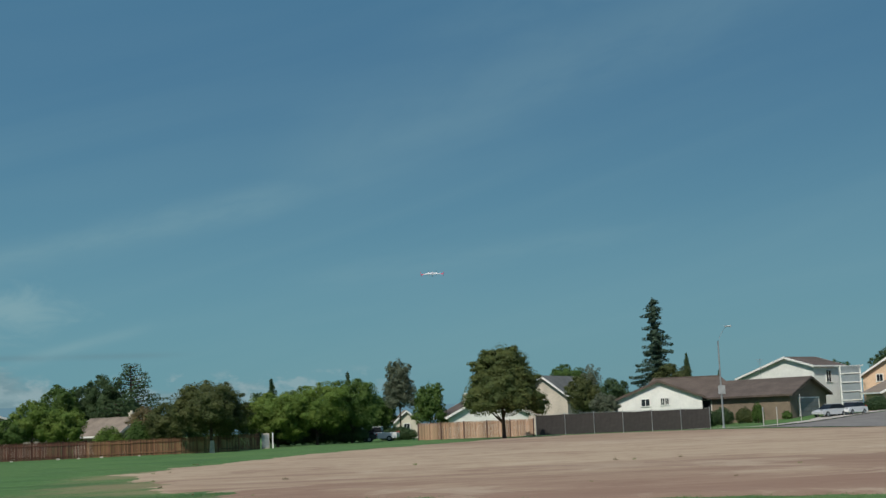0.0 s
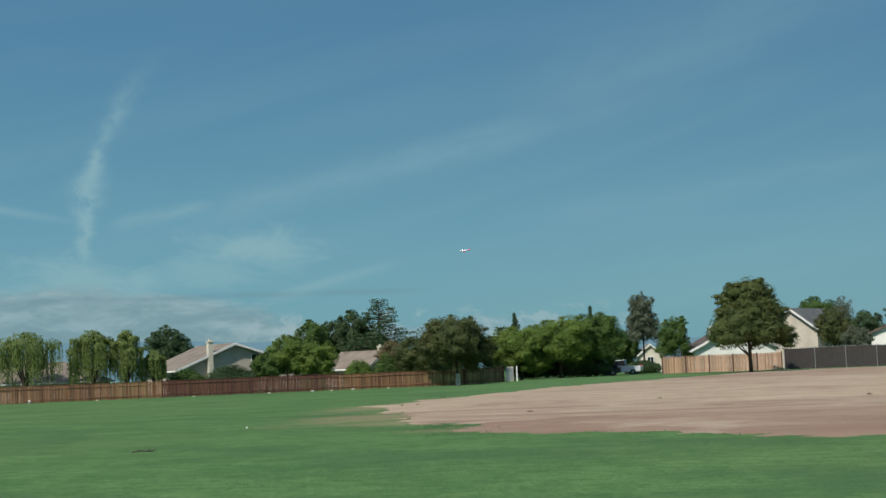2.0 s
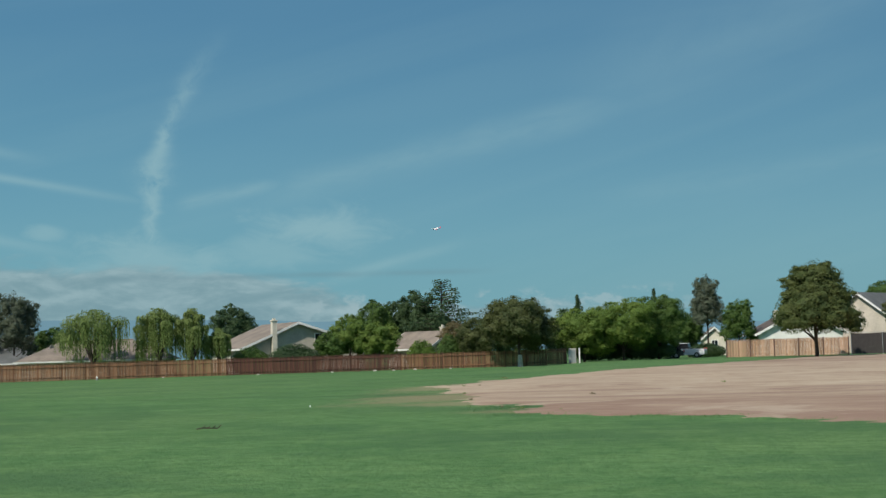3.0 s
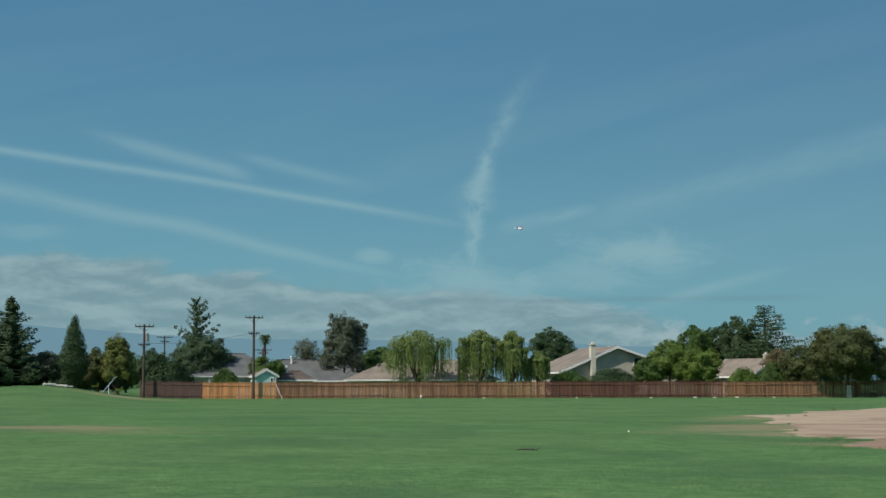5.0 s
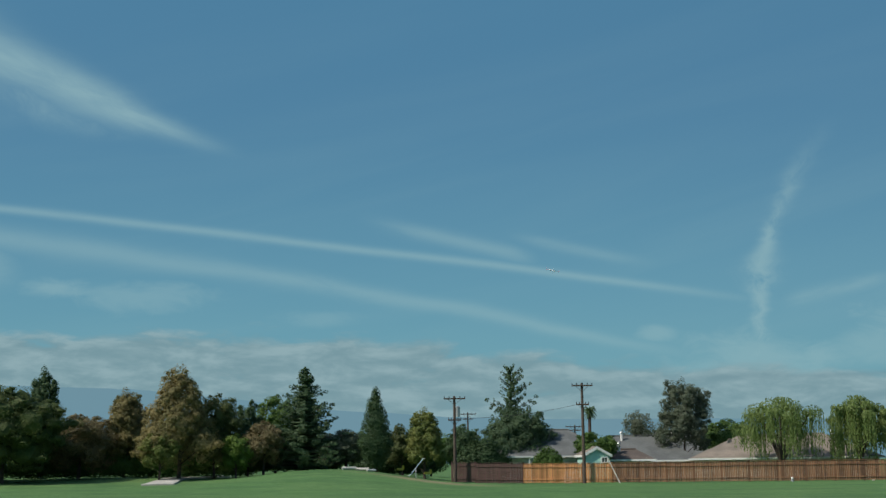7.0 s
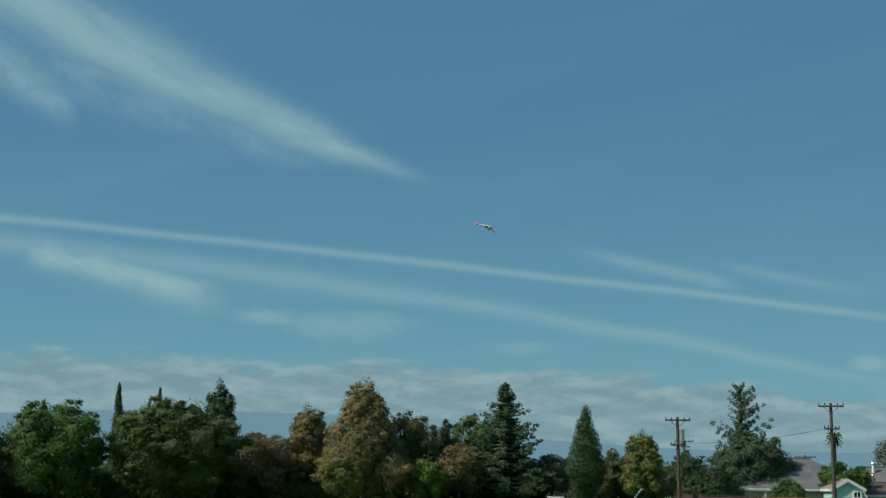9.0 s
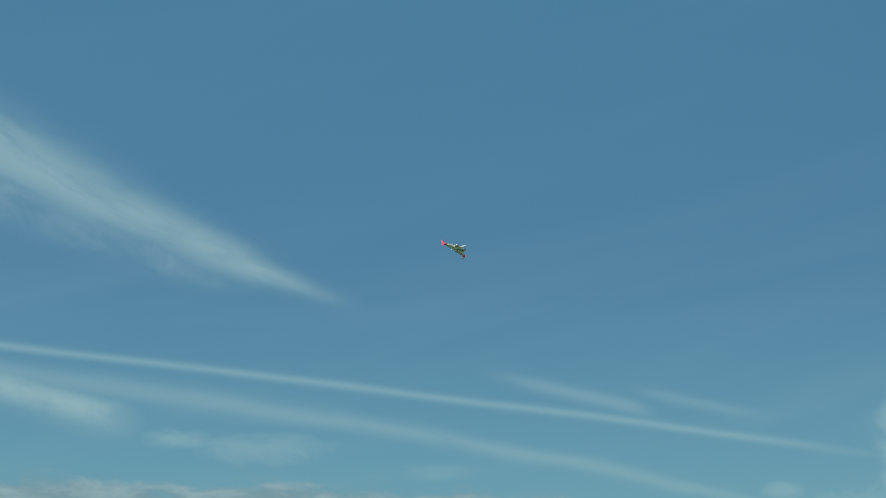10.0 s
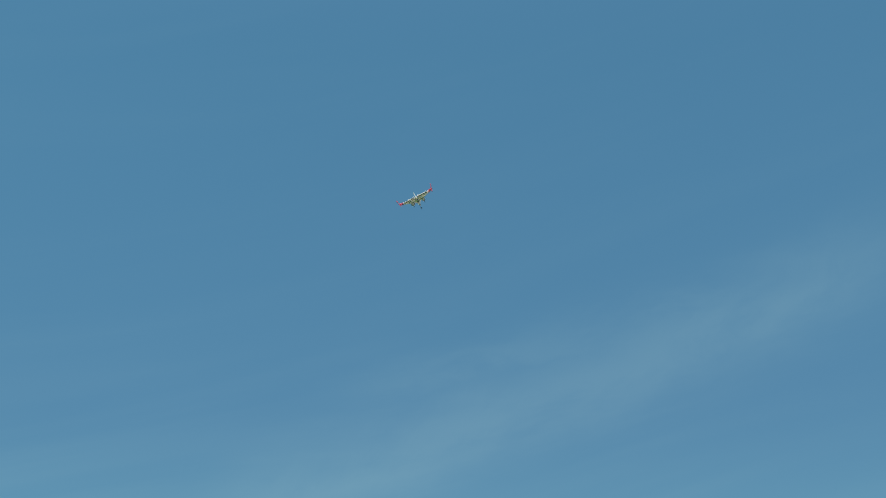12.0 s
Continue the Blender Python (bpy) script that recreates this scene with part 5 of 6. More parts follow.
broad_tree(4.15, 156, high(156, 2.2), 3.3, 0.8, LEAF_GREEN, "dense dark green spreading tree", lumps=22, dens=1.2)
# Dark mass of leaves added where only deep shade lies under these crowns.
bush(5.65, 156.5, 2.8, 5.8, LEAF_DARK, "dark leafy mass added for the shade under the trees", depth=2.0, name="hedge")
bush(2.2, 168, 1.7, 2.2, LEAF_DARK, "dark hedge beside the parked cars", depth=1.0, name="hedge")
cone_tree(7.45, 185, high(185, 2.2), 1.5, 3.0, LEAF_DARK, "dark conifer tip behind the trees", tiers=8)
cone_tree(4.25, 190, high(190, 2.35), 0.8, 4.0, LEAF_DARK, "dark conifer tip behind the trees", tiers=6)
palm_tree(8.1, 185, high(185, 1.85), 1.1, "small fan palm behind the trees")
painted_tree = broad_tree(9.95, 147, high(147, 2.3), 4.3, 1.35, LEAF_OLIVE, "round olive-green tree with a white-painted trunk", lumps=28, dens=1.5)
painted_base = bmesh.new()
tube(painted_base, (0, 0, -0.1), (0, 0, 1.3), 0.30, 0.22, 10)
part("painted_base", painted_base, PALE_BARK, painted_tree, "white-painted foot of the trunk")
broad_tree(11.7, 156, high(156, 1.55), 2.6, 0.8, LEAF_OLIVE, "olive-green tree behind the fence", z0=0.0)
broad_tree(12.6, 160, high(160, 1.35), 2.2, 0.8, LEAF_BROWN, "brownish green tree behind the fence", z0=0.0)
cedar_tree(13.2, 170, high(170, 3.0), 5.3, 2.0, "dark cedar with flat spreading boughs", seed_turn=0.4)
broad_tree(14.2, 172, high(172, 2.8), 2.6, 2.5, LEAF_DARK, "dark tree beside the cedar", z0=0.0)
broad_tree(15.1, 175, high(175, 2.35), 2.3, 2.5, LEAF_DARK, "dark tree behind the tan-roofed house", z0=0.0)
broad_tree(16.1, 172, high(172, 2.4), 2.6, 2.0, LEAF_GREEN, "green tree behind the fence", z0=0.0)
broad_tree(17.1, 158, high(158, 1.85), 2.6, 0.8, LEAF_BRIGHT, "light green tree behind the fence", z0=0.0)
broad_tree(15.9, 157, high(157, 1.45), 2.6, 0.8, LEAF_BRIGHT, "light green tree behind the fence", z0=0.0)
broad_tree(18.0, 156, high(156, 1.0), 1.9, 0.8, LEAF_GREEN, "green shrubby tree beside the grey house", z0=0.0)
bush(14.1, 156, high(156, 0.55), 1.5, LEAF_BRIGHT, "bright green shrub above the fence")
bush(12.9, 156, high(156, 0.75), 1.4, LEAF_GREEN, "green shrub above the fence")
bush(19.5, 155, high(155, 0.55), 2.6, LEAF_DARK, "dark green shrub above the fence", depth=1.2)
bush(21.3, 155, high(155, 0.45), 2.0, LEAF_GREEN, "green shrub above the fence", depth=1.2)
broad_tree(22.0, 180, high(180, 2.28), 3.3, high(180, 0.2), LEAF_DARK, "dense dark dome-shaped tree", lumps=20, dens=1.1, z0=0.0)
willow_tree(23.7, 152.5, high(152, 2.02), 2.2, 1.3, "weeping willow above the fence")
willow_tree(25.05, 153, high(153, 2.05), 2.9, 1.2, "full weeping willow above the fence")
willow_tree(22.6, 153, high(153, 1.15), 1.7, 1.3, "small pale weeping willow by the tan roof")
willow_tree(27.7, 152, high(152, 2.05), 4.1, 1.5, "broad weeping willow with bare forked trunk")
broad_tree(30.8, 166, high(166, 2.95), 3.0, high(166, 0.1), LEAF_GUM, "tall grey-green gum tree behind the roofs", lumps=26, dens=1.0, z0=0.0, taper=0.25, lean=0.6)
broad_tree(32.4, 168, high(168, 1.88), 1.8, high(168, 0.5), LEAF_GREY, "airy grey-green tree behind the roofs", dens=0.5, z0=0.0)
broad_tree(29.2, 172, high(172, 1.48), 2.8, 2.0, LEAF_GREEN, "green tree behind the roofs", z0=0.0)
broad_tree(34.0, 157, high(157, 1.12), 2.3, 1.0, LEAF_GREEN, "round green shrubby tree by the shed", z0=0.0)
bush(35.75, 155, high(155, 0.62), 1.3, LEAF_GREEN, "spiky green shrub above the fence")
palm_tree(34.15, 166, high(166, 2.1), 0.8, "fan palm with a shaggy head")
boughed_tree(36.95, 163, high(163, 3.4), 3.2, 4.2, LEAF_SPRUCE, "spruce with a ragged spiky top of upswept boughs", tiers=11, power=0.55, droop=-0.45, upturn=0.1, sparse=0.36, leaf=0.085, core=0.12, count=6500, fat=0.5)
broad_tree(36.75, 161, high(161, 2.05), 3.2, 1.0, LEAF_SPRUCE, "dense green tree round the spruce", z0=0.0, lumps=26, dens=1.3)
bush(38.0, 156, high(156, 0.95), 2.3, LEAF_DARK, "dark hedge behind the stained fence", name="hedge", depth=1.2)
broad_tree(38.7, 158, high(158, 1.45), 1.9, 1.0, LEAF_DARK, "dark shrubby tree behind the pole", z0=0.0)
broad_tree(40.15, 151, high(151, 2.05), 2.4, 0.9, LEAF_GOLD, "yellow-green autumn tree with a russet top", lumps=26, taper=0.75, dens=0.9)
broad_tree(40.9, 158, high(158, 1.5), 2.0, 1.0, LEAF_OLIVE, "olive shrubby tree behind the autumn tree")
column_tree(41.85, 151, high(151, 2.52), 2.0, 1.5, LEAF_DARK, "dark dense conical cypress", belly=0.3)
broad_tree(42.9, 155, high(155, 1.3), 2.6, 1.0, LEAF_GREY, "grey-green shrubs beyond the knoll")
boughed_tree(44.35, 153, high(153, 3.42), 3.9, 1.0, LEAF_SPRUCE, "broad blue-green spruce with a spiky top", tiers=30, power=0.9, droop=0.04, upturn=0.2, leaf=0.10, core=0.72, fat=0.72, count=28000)
broad_tree(45.4, 158, high(158, 2.72), 2.5, 2.0, LEAF_GREEN, "green tree behind the spruce")
broad_tree(49.35, 147.5, high(147.5, 1.3), 1.6, high(147.5, -0.2), LEAF_GOLD, "low yellow-green tree beside the concrete path", lumps=14)
broad_tree(46.35, 155, high(155, 2.4), 1.35, 1.6, LEAF_DARK, "narrow dark round-headed evergreen", lumps=14, dens=1.3)
broad_tree(45.8, 151, high(151, 1.65), 2.1, 1.2, LEAF_BROWN, "small russet tree by the spruce")
broad_tree(46.75, 149.5, high(149.5, 1.2), 1.5, 0.9, LEAF_BRIGHT, "bright green shrubby tree")
broad_tree(48.7, 150, high(150, 3.62), 4.7, 0.9, LEAF_RUST, "large pyramidal autumn tree with rust and green leaves", lumps=34, dens=1.2, taper=1.0)
broad_tree(47.5, 152, high(152, 2.75), 2.6, 1.2, LEAF_OLIVE, "dark olive side of the autumn trees")
broad_tree(50.6, 156, high(156, 2.78), 2.9, 1.2, LEAF_RUST, "pointed rust-coloured tree among others", taper=0.8, lumps=22)
broad_tree(50.2, 157, high(157, 2.5), 2.0, 1.2, LEAF_BROWN, "russet tree behind the autumn tree")
broad_tree(52.1, 154, high(154, 2.0), 3.6, 0.9, LEAF_BROWN, "russet spreading tree at the park edge")
broad_tree(53.35, 156, high(156, 3.54), 2.5, 1.0, LEAF_DARK, "dark pointed conifer behind other trees", taper=0.7, lumps=24)
broad_tree(54.55, 149, high(149, 2.88), 5.0, 1.1, LEAF_DEEP, "large olive-green spreading tree", lumps=44, dens=1.8, gap=0.0)
column_tree(56.46, 157, high(157, 3.25), 0.75, 1.0, LEAF_DARK, "very slim dark Italian cypress", belly=0.3)
column_tree(55.3, 160, high(160, 3.16), 0.6, 1.0, LEAF_DARK, "slim dark Italian cypress tip", belly=0.3)
column_tree(55.6, 160, high(160, 2.82), 0.5, 1.0, LEAF_DARK, "slim dark Italian cypress tip", belly=0.3)
broad_tree(58.0, 149, high(149, 2.95), 3.9, 0.6, LEAF_GREEN, "large dense green tree at the park's edge", lumps=26, dens=1.2)
broad_tree(60.6, 150, high(150, 2.4), 3.6, 0.6, LEAF_DARK, "dark green tree at the park's edge", lumps=20)
broad_tree(63.5, 150, high(150, 2.6), 4.0, 0.6, LEAF_GREEN, "green tree at the park's edge", lumps=20)
for b, d, t, h, m in ((44.6, 157, 0.75, 4.6, LEAF_GREEN), (48.2, 155.5, 0.75, 6.0, LEAF_GREEN), (52.3, 155, 0.75, 6.0, LEAF_GREEN), (56.6, 154, 0.75, 6.0, LEAF_GREEN), (60.6, 154, 0.8, 6.0, LEAF_DARK), (41.0, 160, 0.6, 4.0, LEAF_DARK)):
    bush(b, d, high(d, t), h, m, "dark hedge along the park's far edge", depth=1.6, name="hedge")

# a dim band of farther trees closes the view between and below the crowns
for i, (b0, b1, d, e) in enumerate(((2.5, 9.0, 196, 1.15), (9.0, 19.0, 194, 1.05), (-7.6, -3.2, 205, 1.15), (28.5, 33.5, 215, 0.95), (36.5, 47.0, 186, 1.15), (47.0, 66.0, 178, 1.45))):
    k = int((b1 - b0) / 1.35) + 1
    for j in range(k):
        b = b0 + (b1 - b0) * (j + 0.5) / k
        bend = 0.25 * math.sin(j * 2.3 + i)
        mat = (LEAF_DARK, LEAF_OLIVE, LEAF_GREEN, LEAF_GREY)[(j * 3 + i) % 4]
        broad_tree(b, d + 3 * math.sin(j * 1.7), high(d, e + bend), 2.9, 0.5, mat, "distant " + ("dark", "olive", "green", "grey-green")[(j * 3 + i) % 4] + " tree closing the view", lumps=12, dens=0.7, z0=0.0)
for b, d, t, h, m in ((-11.3, 163, 2.4, 1.2, LEAF_DARK), (-12.2, 162, 2.3, 0.9, LEAF_OLIVE), (-12.75, 160, 2.9, 0.6, LEAF_GREEN), (-10.7, 161, 2.2, 0.9, LEAF_DARK), (-13.9, 163, 1.7, 0.5, LEAF_GREEN), (-17.5, 176, 3.0, 1.6, LEAF_DARK)):
    bush(b, d, t, h, m, "shrub before the house wall")


def patio_cover():
    root = thing("patio_cover", facing(37.15, 157.5, 10), "white painted patio cover behind the fence", "patio cover")
    bm = bmesh.new()
    box(bm, 0, 0, 2.42, 4.0, 2.6, 0.16, 0.02)
    part("roof", bm, WHITE, root)
    for x in (-1.9, 0.0, 1.9):
        bm = bmesh.new()
        box(bm, x, -1.15, 1.17, 0.14, 0.14, 2.34)
        part("post", bm, WHITE, root)


patio_cover()


def aerial():
    root = thing("tv_aerial", facing(-12.97, 182, 0, 5.6), "thin grey television aerial above the roof", "aerial")
    bm = bmesh.new()
    tube(bm, (0, 0, -0.6), (0, 0, 2.9), 0.035, 0.03, 6)
    part("mast", bm, STEEL, root)
    for k, w in enumerate((0.9, 0.7, 0.5)):
        bm = bmesh.new()
        tube(bm, (-w / 2, 0, 2.8 - k * 0.22), (w / 2, 0, 2.8 - k * 0.22), 0.018, 0.018, 5)
        part("rod", bm, STEEL, root)


aerial()


# ---------------- cars ----------------
def car(bearing, distance, turn, paint, label, length=4.5, height=1.45, pickup=False, z=None):
    """A parked car: its nose is local +x."""
    root = thing("car", facing(bearing, distance, turn, z), label, "car", "parked cars")
    h, L = height, length
    side = [(-0.5, 0.28), (-0.5, 0.52), (-0.47, 0.60), (-0.36, 0.63), (0.24, 0.61), (0.44, 0.52), (0.5, 0.42), (0.5, 0.26), (0.46, 0.2), (-0.46, 0.2)]
    if pickup:
        side[2:5] = [(-0.49, 0.58), (-0.12, 0.6), (0.24, 0.6)]
    bm = bmesh.new()
    rows = []
    for y, f in ((-0.86, 0.94), (-0.8, 1.0), (0.8, 1.0), (0.86, 0.94)):
        rows.append([bm.verts.new((px * L * (0.985 if f < 1 else 1), y, 0.2 + (pz * h - 0.2) * (0.97 if f < 1 else 1.0))) for px, pz in side])
    n = len(side)
    for i in range(3):
        for j in range(n):
            k = (j + 1) % n
            bm.faces.new((rows[i][j], rows[i][k], rows[i + 1][k], rows[i + 1][j]))
    bm.faces.new(rows[0][::-1])
    bm.faces.new(rows[3])
    bmesh.ops.recalc_face_normals(bm, faces=bm.faces[:])
    part("body", bm, paint, root)
    cab = [(-0.44, 0.62), (-0.29, 0.97), (0.04, 1.0), (0.27, 0.60)] if not pickup else [(-0.12, 0.58), (-0.09, 0.98), (0.10, 1.0), (0.22, 0.6)]
    for name, mat, grow, wide in (("roof", paint, 0.0, 0.66), ("glazing", TINTED, -0.012, 0.69)):
        bm = bmesh.new()
        lo, hi = (0.72, wide)
        pts = cab if name == "glazing" else [cab[1], cab[2]]
        if name == "glazing":
            a = [bm.verts.new((px * L, -(0.78 if pz < 0.8 else 0.66), pz * h - 0.02)) for px, pz in pts]
            b = [bm.verts.new((px * L, (0.78 if pz < 0.8 else 0.66), pz * h - 0.02)) for px, pz in pts]
            bm.faces.new(a)
            bm.faces.new(b[::-1])
            for i in range(4):
                j = (i + 1) % 4
                bm.faces.new((a[i], b[i], b[j], a[j]))
            bmesh.ops.recalc_face_normals(bm, faces=bm.faces[:])
        else:
            (x0, z0), (x1, z1) = pts
            box(bm, (x0 + x1) / 2 * L, 0, h * 0.985, (x1 - x0) * L + 0.1, 1.34, 0.06, 0.02)
        part(name, bm, mat, root)
    for x in (-0.31, 0.31):
        for y in (-0.8, 0.8):
            bm = bmesh.new()
            tube(bm, (x * L, y - 0.1, 0.32), (x * L, y + 0.1, 0.32), 0.32, 0.32, 16)
            wheel = part("tyre", bm, RUBBER, root)
            bm = bmesh.new()
            tube(bm, (x * L, y - 0.11, 0.32), (x * L, y + 0.11, 0.32), 0.19, 0.19, 12)
            part("rim", bm, STEEL, wheel)
    for s in (-1, 1):
        bm = bmesh.new()
        box(bm, L * 0.485, s * 0.6, 0.55 * h, 0.12, 0.3, 0.12, 0.02)
        part("headlight", bm, STEEL, root)
        bm = bmesh.new()
        box(bm, -L * 0.492, s * 0.65, 0.6 * h, 0.08, 0.2, 0.2, 0.02)
        part("tail_light", bm, RED, root)


RED = plain("red_paint", (0.55, 0.045, 0.05), 0.45, 0, 0.06, 3.0, 0.002)
car(3.05, 163, 168, CAR_WHITE, "white pickup truck parked beside the street", 4.9, 1.75, True, z=0.0)
car(3.9, 160, 175, CAR_DARK, "dark car parked under the trees", z=0.0)
car(2.3, 172, 160, CAR_DARK, "dark parked car behind the truck", z=0.0)
car(-15.6, 163.5, -132, CAR_SILVER, "silver car parked on the driveway", 4.3, 1.5)
car(-16.45, 166, -120, CAR_WHITE, "white car parked on the driveway", 4.4, 1.5)


# ---------------- things in the park ----------------
def cabinet():
    root = thing("utility_cabinet", facing(7.75, 149.6), "grey metal utility cabinet at the fence's end", "cabinet")
    bm = bmesh.new()
    box(bm, 0, 0, 0.82, 0.85, 0.5, 1.64, 0.03)
    part("body", bm, GREY_WALL, root)
    bm = bmesh.new()
    box(bm, 0, -0.265, 0.82, 0.72, 0.03, 1.4, 0.01)
    part("door", bm, STEEL, root)
    post = thing("marker_post", facing(7.45, 149.4), "white painted wooden marker post", "post")
    bm = bmesh.new()
    box(bm, 0, 0, 0.8, 0.14, 0.14, 1.7, 0.02)
    part("post", bm, WHITE, post)


cabinet()


def spring_rider(bearing, distance, mat, label, turn):
    root = thing("spring_rider", facing(bearing, distance, turn), label, "play equipment", "playground riders")
    bm = bmesh.new()
    prev = None
    for k in range(25):
        a = k * 0.8
        p = Vector((math.cos(a) * 0.12, math.sin(a) * 0.12, 0.02 + 0.018 * k))
        if prev is not None:
            tube(bm, prev, p, 0.018, 0.018, 5)
        prev = p
    part("spring", bm, IRON, root)
    bm = bmesh.new()
    box(bm, 0, 0, 0.56, 0.7, 0.18, 0.22, 0.07)
    box(bm, 0.3, 0, 0.74, 0.22, 0.14, 0.34, 0.05)
    part("seat", bm, mat, root)
    bm = bmesh.new()
    tube(bm, (0.22, -0.22, 0.84), (0.22, 0.22, 0.84), 0.025, 0.025, 6)
    part("handle", bm, IRON, root)


spring_rider(40.05, 151, YELLOW, "yellow playground spring rider on the knoll", 20)
spring_rider(41.0, 152, YELLOW, "yellow playground spring rider near the cypress", -30)


def seesaw():
    root = thing("seesaw", facing(40.45, 149), "pale blue seesaw tipped to one side", "play equipment")
    bm = bmesh.new()
    tube(bm, (-0.7, 0, 0.1), (0.6, 0, 1.7), 0.035, 0.035, 8)
    part("beam", bm, BLUE, root)
    for s in (-1, 1):
        bm = bmesh.new()
        tube(bm, (-0.05, s * 0.3, -0.05), (-0.05, 0, 0.9), 0.03, 0.03, 8)
        part("leg", bm, STEEL, root)
    for x, z in ((-0.7, 0.2), (0.65, 1.7)):
        bm = bmesh.new()
        box(bm, x, 0, z + 0.03, 0.3, 0.24, 0.05, 0.015)
        part("seat", bm, WHITE, root)


seesaw()


def log_seat(bearing, distance, x0, x1, r, turn, label):
    root = thing("log", facing(bearing, distance, turn), label, "log", "logs round the play area")
    bm = bmesh.new()
    tube(bm, (x0, 0, r * 0.92), (x1, 0.05, r * 0.9), r, r * 0.88, 12)
    part("trunk", bm, PALE_BARK, root)
    bm = bmesh.new()
    tube(bm, (x1 - 0.02, 0.05, r * 0.9), (x1 + 0.012, 0.05, r * 0.9), r * 0.8, r * 0.8, 12)
    part("cut_end", bm, PALE_BARK, root)


log_seat(42.75, 148, -0.8, 0.5, 0.16, 12, "pale barkless log lying on the knoll")
log_seat(42.35, 148.6, -0.7, 0.6, 0.14, -18, "pale weathered log on the knoll")
log_seat(42.05, 148.2, -0.4, 0.5, 0.12, 25, "short pale log on the knoll")


def valve_cover(bearing, distance):
    root = thing("valve_cover", facing(bearing, distance), "small white irrigation cover beside the fence", "valve cover")
    bm = bmesh.new()
    bmesh.ops.create_uvsphere(bm, u_segments=14, v_segments=8, radius=0.11, matrix=Matrix.Translation((0, 0, 0.27)))
    part("dome", bm, WHITE, root)
    bm = bmesh.new()
    tube(bm, (0, 0, -0.02), (0, 0, 0.2), 0.16, 0.1, 12)
    part("base", bm, GARAGE, root)


valve_cover(27.55, 143.6)


def fence_stone(bearing, size, seed):
    """A pale stone at the foot of the long fence."""
    rng = random.Random(seed)
    x, y = on_fence(bearing)
    k = 1 - 0.7 / math.hypot(x, y)
    bm = bmesh.new()
    bmesh.ops.create_icosphere(bm, subdivisions=2, radius=1.0)
    for v in bm.verts:
        f = 1 + 0.25 * noise.noise(v.co * 1.3 + Vector((seed, 0, 0)))
        v.co = Vector((v.co.x * size * f * rng.uniform(1.25, 1.35), v.co.y * size * f * 0.8, size * 0.45 + v.co.z * size * f * 0.6))
    ob = new("stone", mesh_from(bm, "stone", CONCRETE))
    ob.location = (x * k, y * k, rise(x * k, y * k))
    tagged(ob, "pale rough stone at the foot of the fence", "stone", "stones along the fence")


for seed, (b, size) in enumerate(((17.9, 0.13), (16.1, 0.16), (15.3, 0.14), (14.4, 0.17), (12.9, 0.12), (21.0, 0.12), (24.9, 0.1))):
    fence_stone(b, size, seed)


def crate():
    """An open slatted crate on its side before the new boards."""
    x, y = on_fence(35.15)
    k = 1 - 0.9 / math.hypot(x, y)
    root = thing("crate", pose(x * k, y * k, rise(x * k, y * k), 0, 0, 35), "small pale slatted wooden crate before the fence", "crate")
    for z in (0.05, 0.28, 0.55):
        bm = bmesh.new()
        box(bm, 0, -0.2, z, 0.6, 0.03, 0.08, 0.006)
        part("slat", bm, BOARD_PALE, root)
    for sx in (-1, 1):
        bm = bmesh.new()
        box(bm, sx * 0.28, 0, 0.3, 0.04, 0.42, 0.6, 0.006)
        part("side", bm, BOARD_PALE, root)


crate()


def roof_dish(bearing, distance, z):
    """A satellite dish on a short mast on a roof."""
    root = thing("satellite_dish", facing(bearing, distance, 40, z), "grey satellite dish on a roof slope", "satellite dish", "satellite dishes")
    bm = bmesh.new()
    tube(bm, (0, 0, -0.5), (0, 0, 0.45), 0.03, 0.025, 6)
    part("mast", bm, STEEL, root)
    bm = bmesh.new()
    rings = []
    for r, d in ((0.02, 0.12), (0.18, 0.09), (0.34, 0.0)):
        rings.append([bm.verts.new((r * math.cos(a), d - 0.12, 0.55 + r * 1.1 * math.sin(a))) for a in [2 * math.pi * k / 14 for k in range(14)]])
    for p, q in zip(rings, rings[1:]):
        for k in range(14):
            bm.faces.new((p[k], p[(k + 1) % 14], q[(k + 1) % 14], q[k]))
    bm.faces.new(rings[0])
    ext = bmesh.ops.extrude_face_region(bm, geom=bm.faces[:])
    bmesh.ops.translate(bm, verts=[v for v in ext["geom"] if isinstance(v, bmesh.types.BMVert)], vec=(0, 0.02, 0))
    bmesh.ops.recalc_face_normals(bm, faces=bm.faces[:])
    part("dish", bm, GREY_WALL, root)
    bm = bmesh.new()
    tube(bm, (0, -0.1, 0.3), (0, -0.4, 0.5), 0.012, 0.012, 5)
    part("arm", bm, STEEL, root)


roof_dish(29.35, 158.5, 2.75)


def ball(x, y, r, label):
    bm = bmesh.new()
    bmesh.ops.create_uvsphere(bm, u_segments=14, v_segments=10, radius=r, matrix=Matrix.Translation((0, 0, r * 0.95)))
    ob = new("ball", mesh_from(bm, "ball", WHITE))
    ob.location = (x, y, 0)
    tagged(ob, label, "ball", "balls on the lawn")


ball(-14.0, 41.0, 0.028, "white ball lying on the grass")


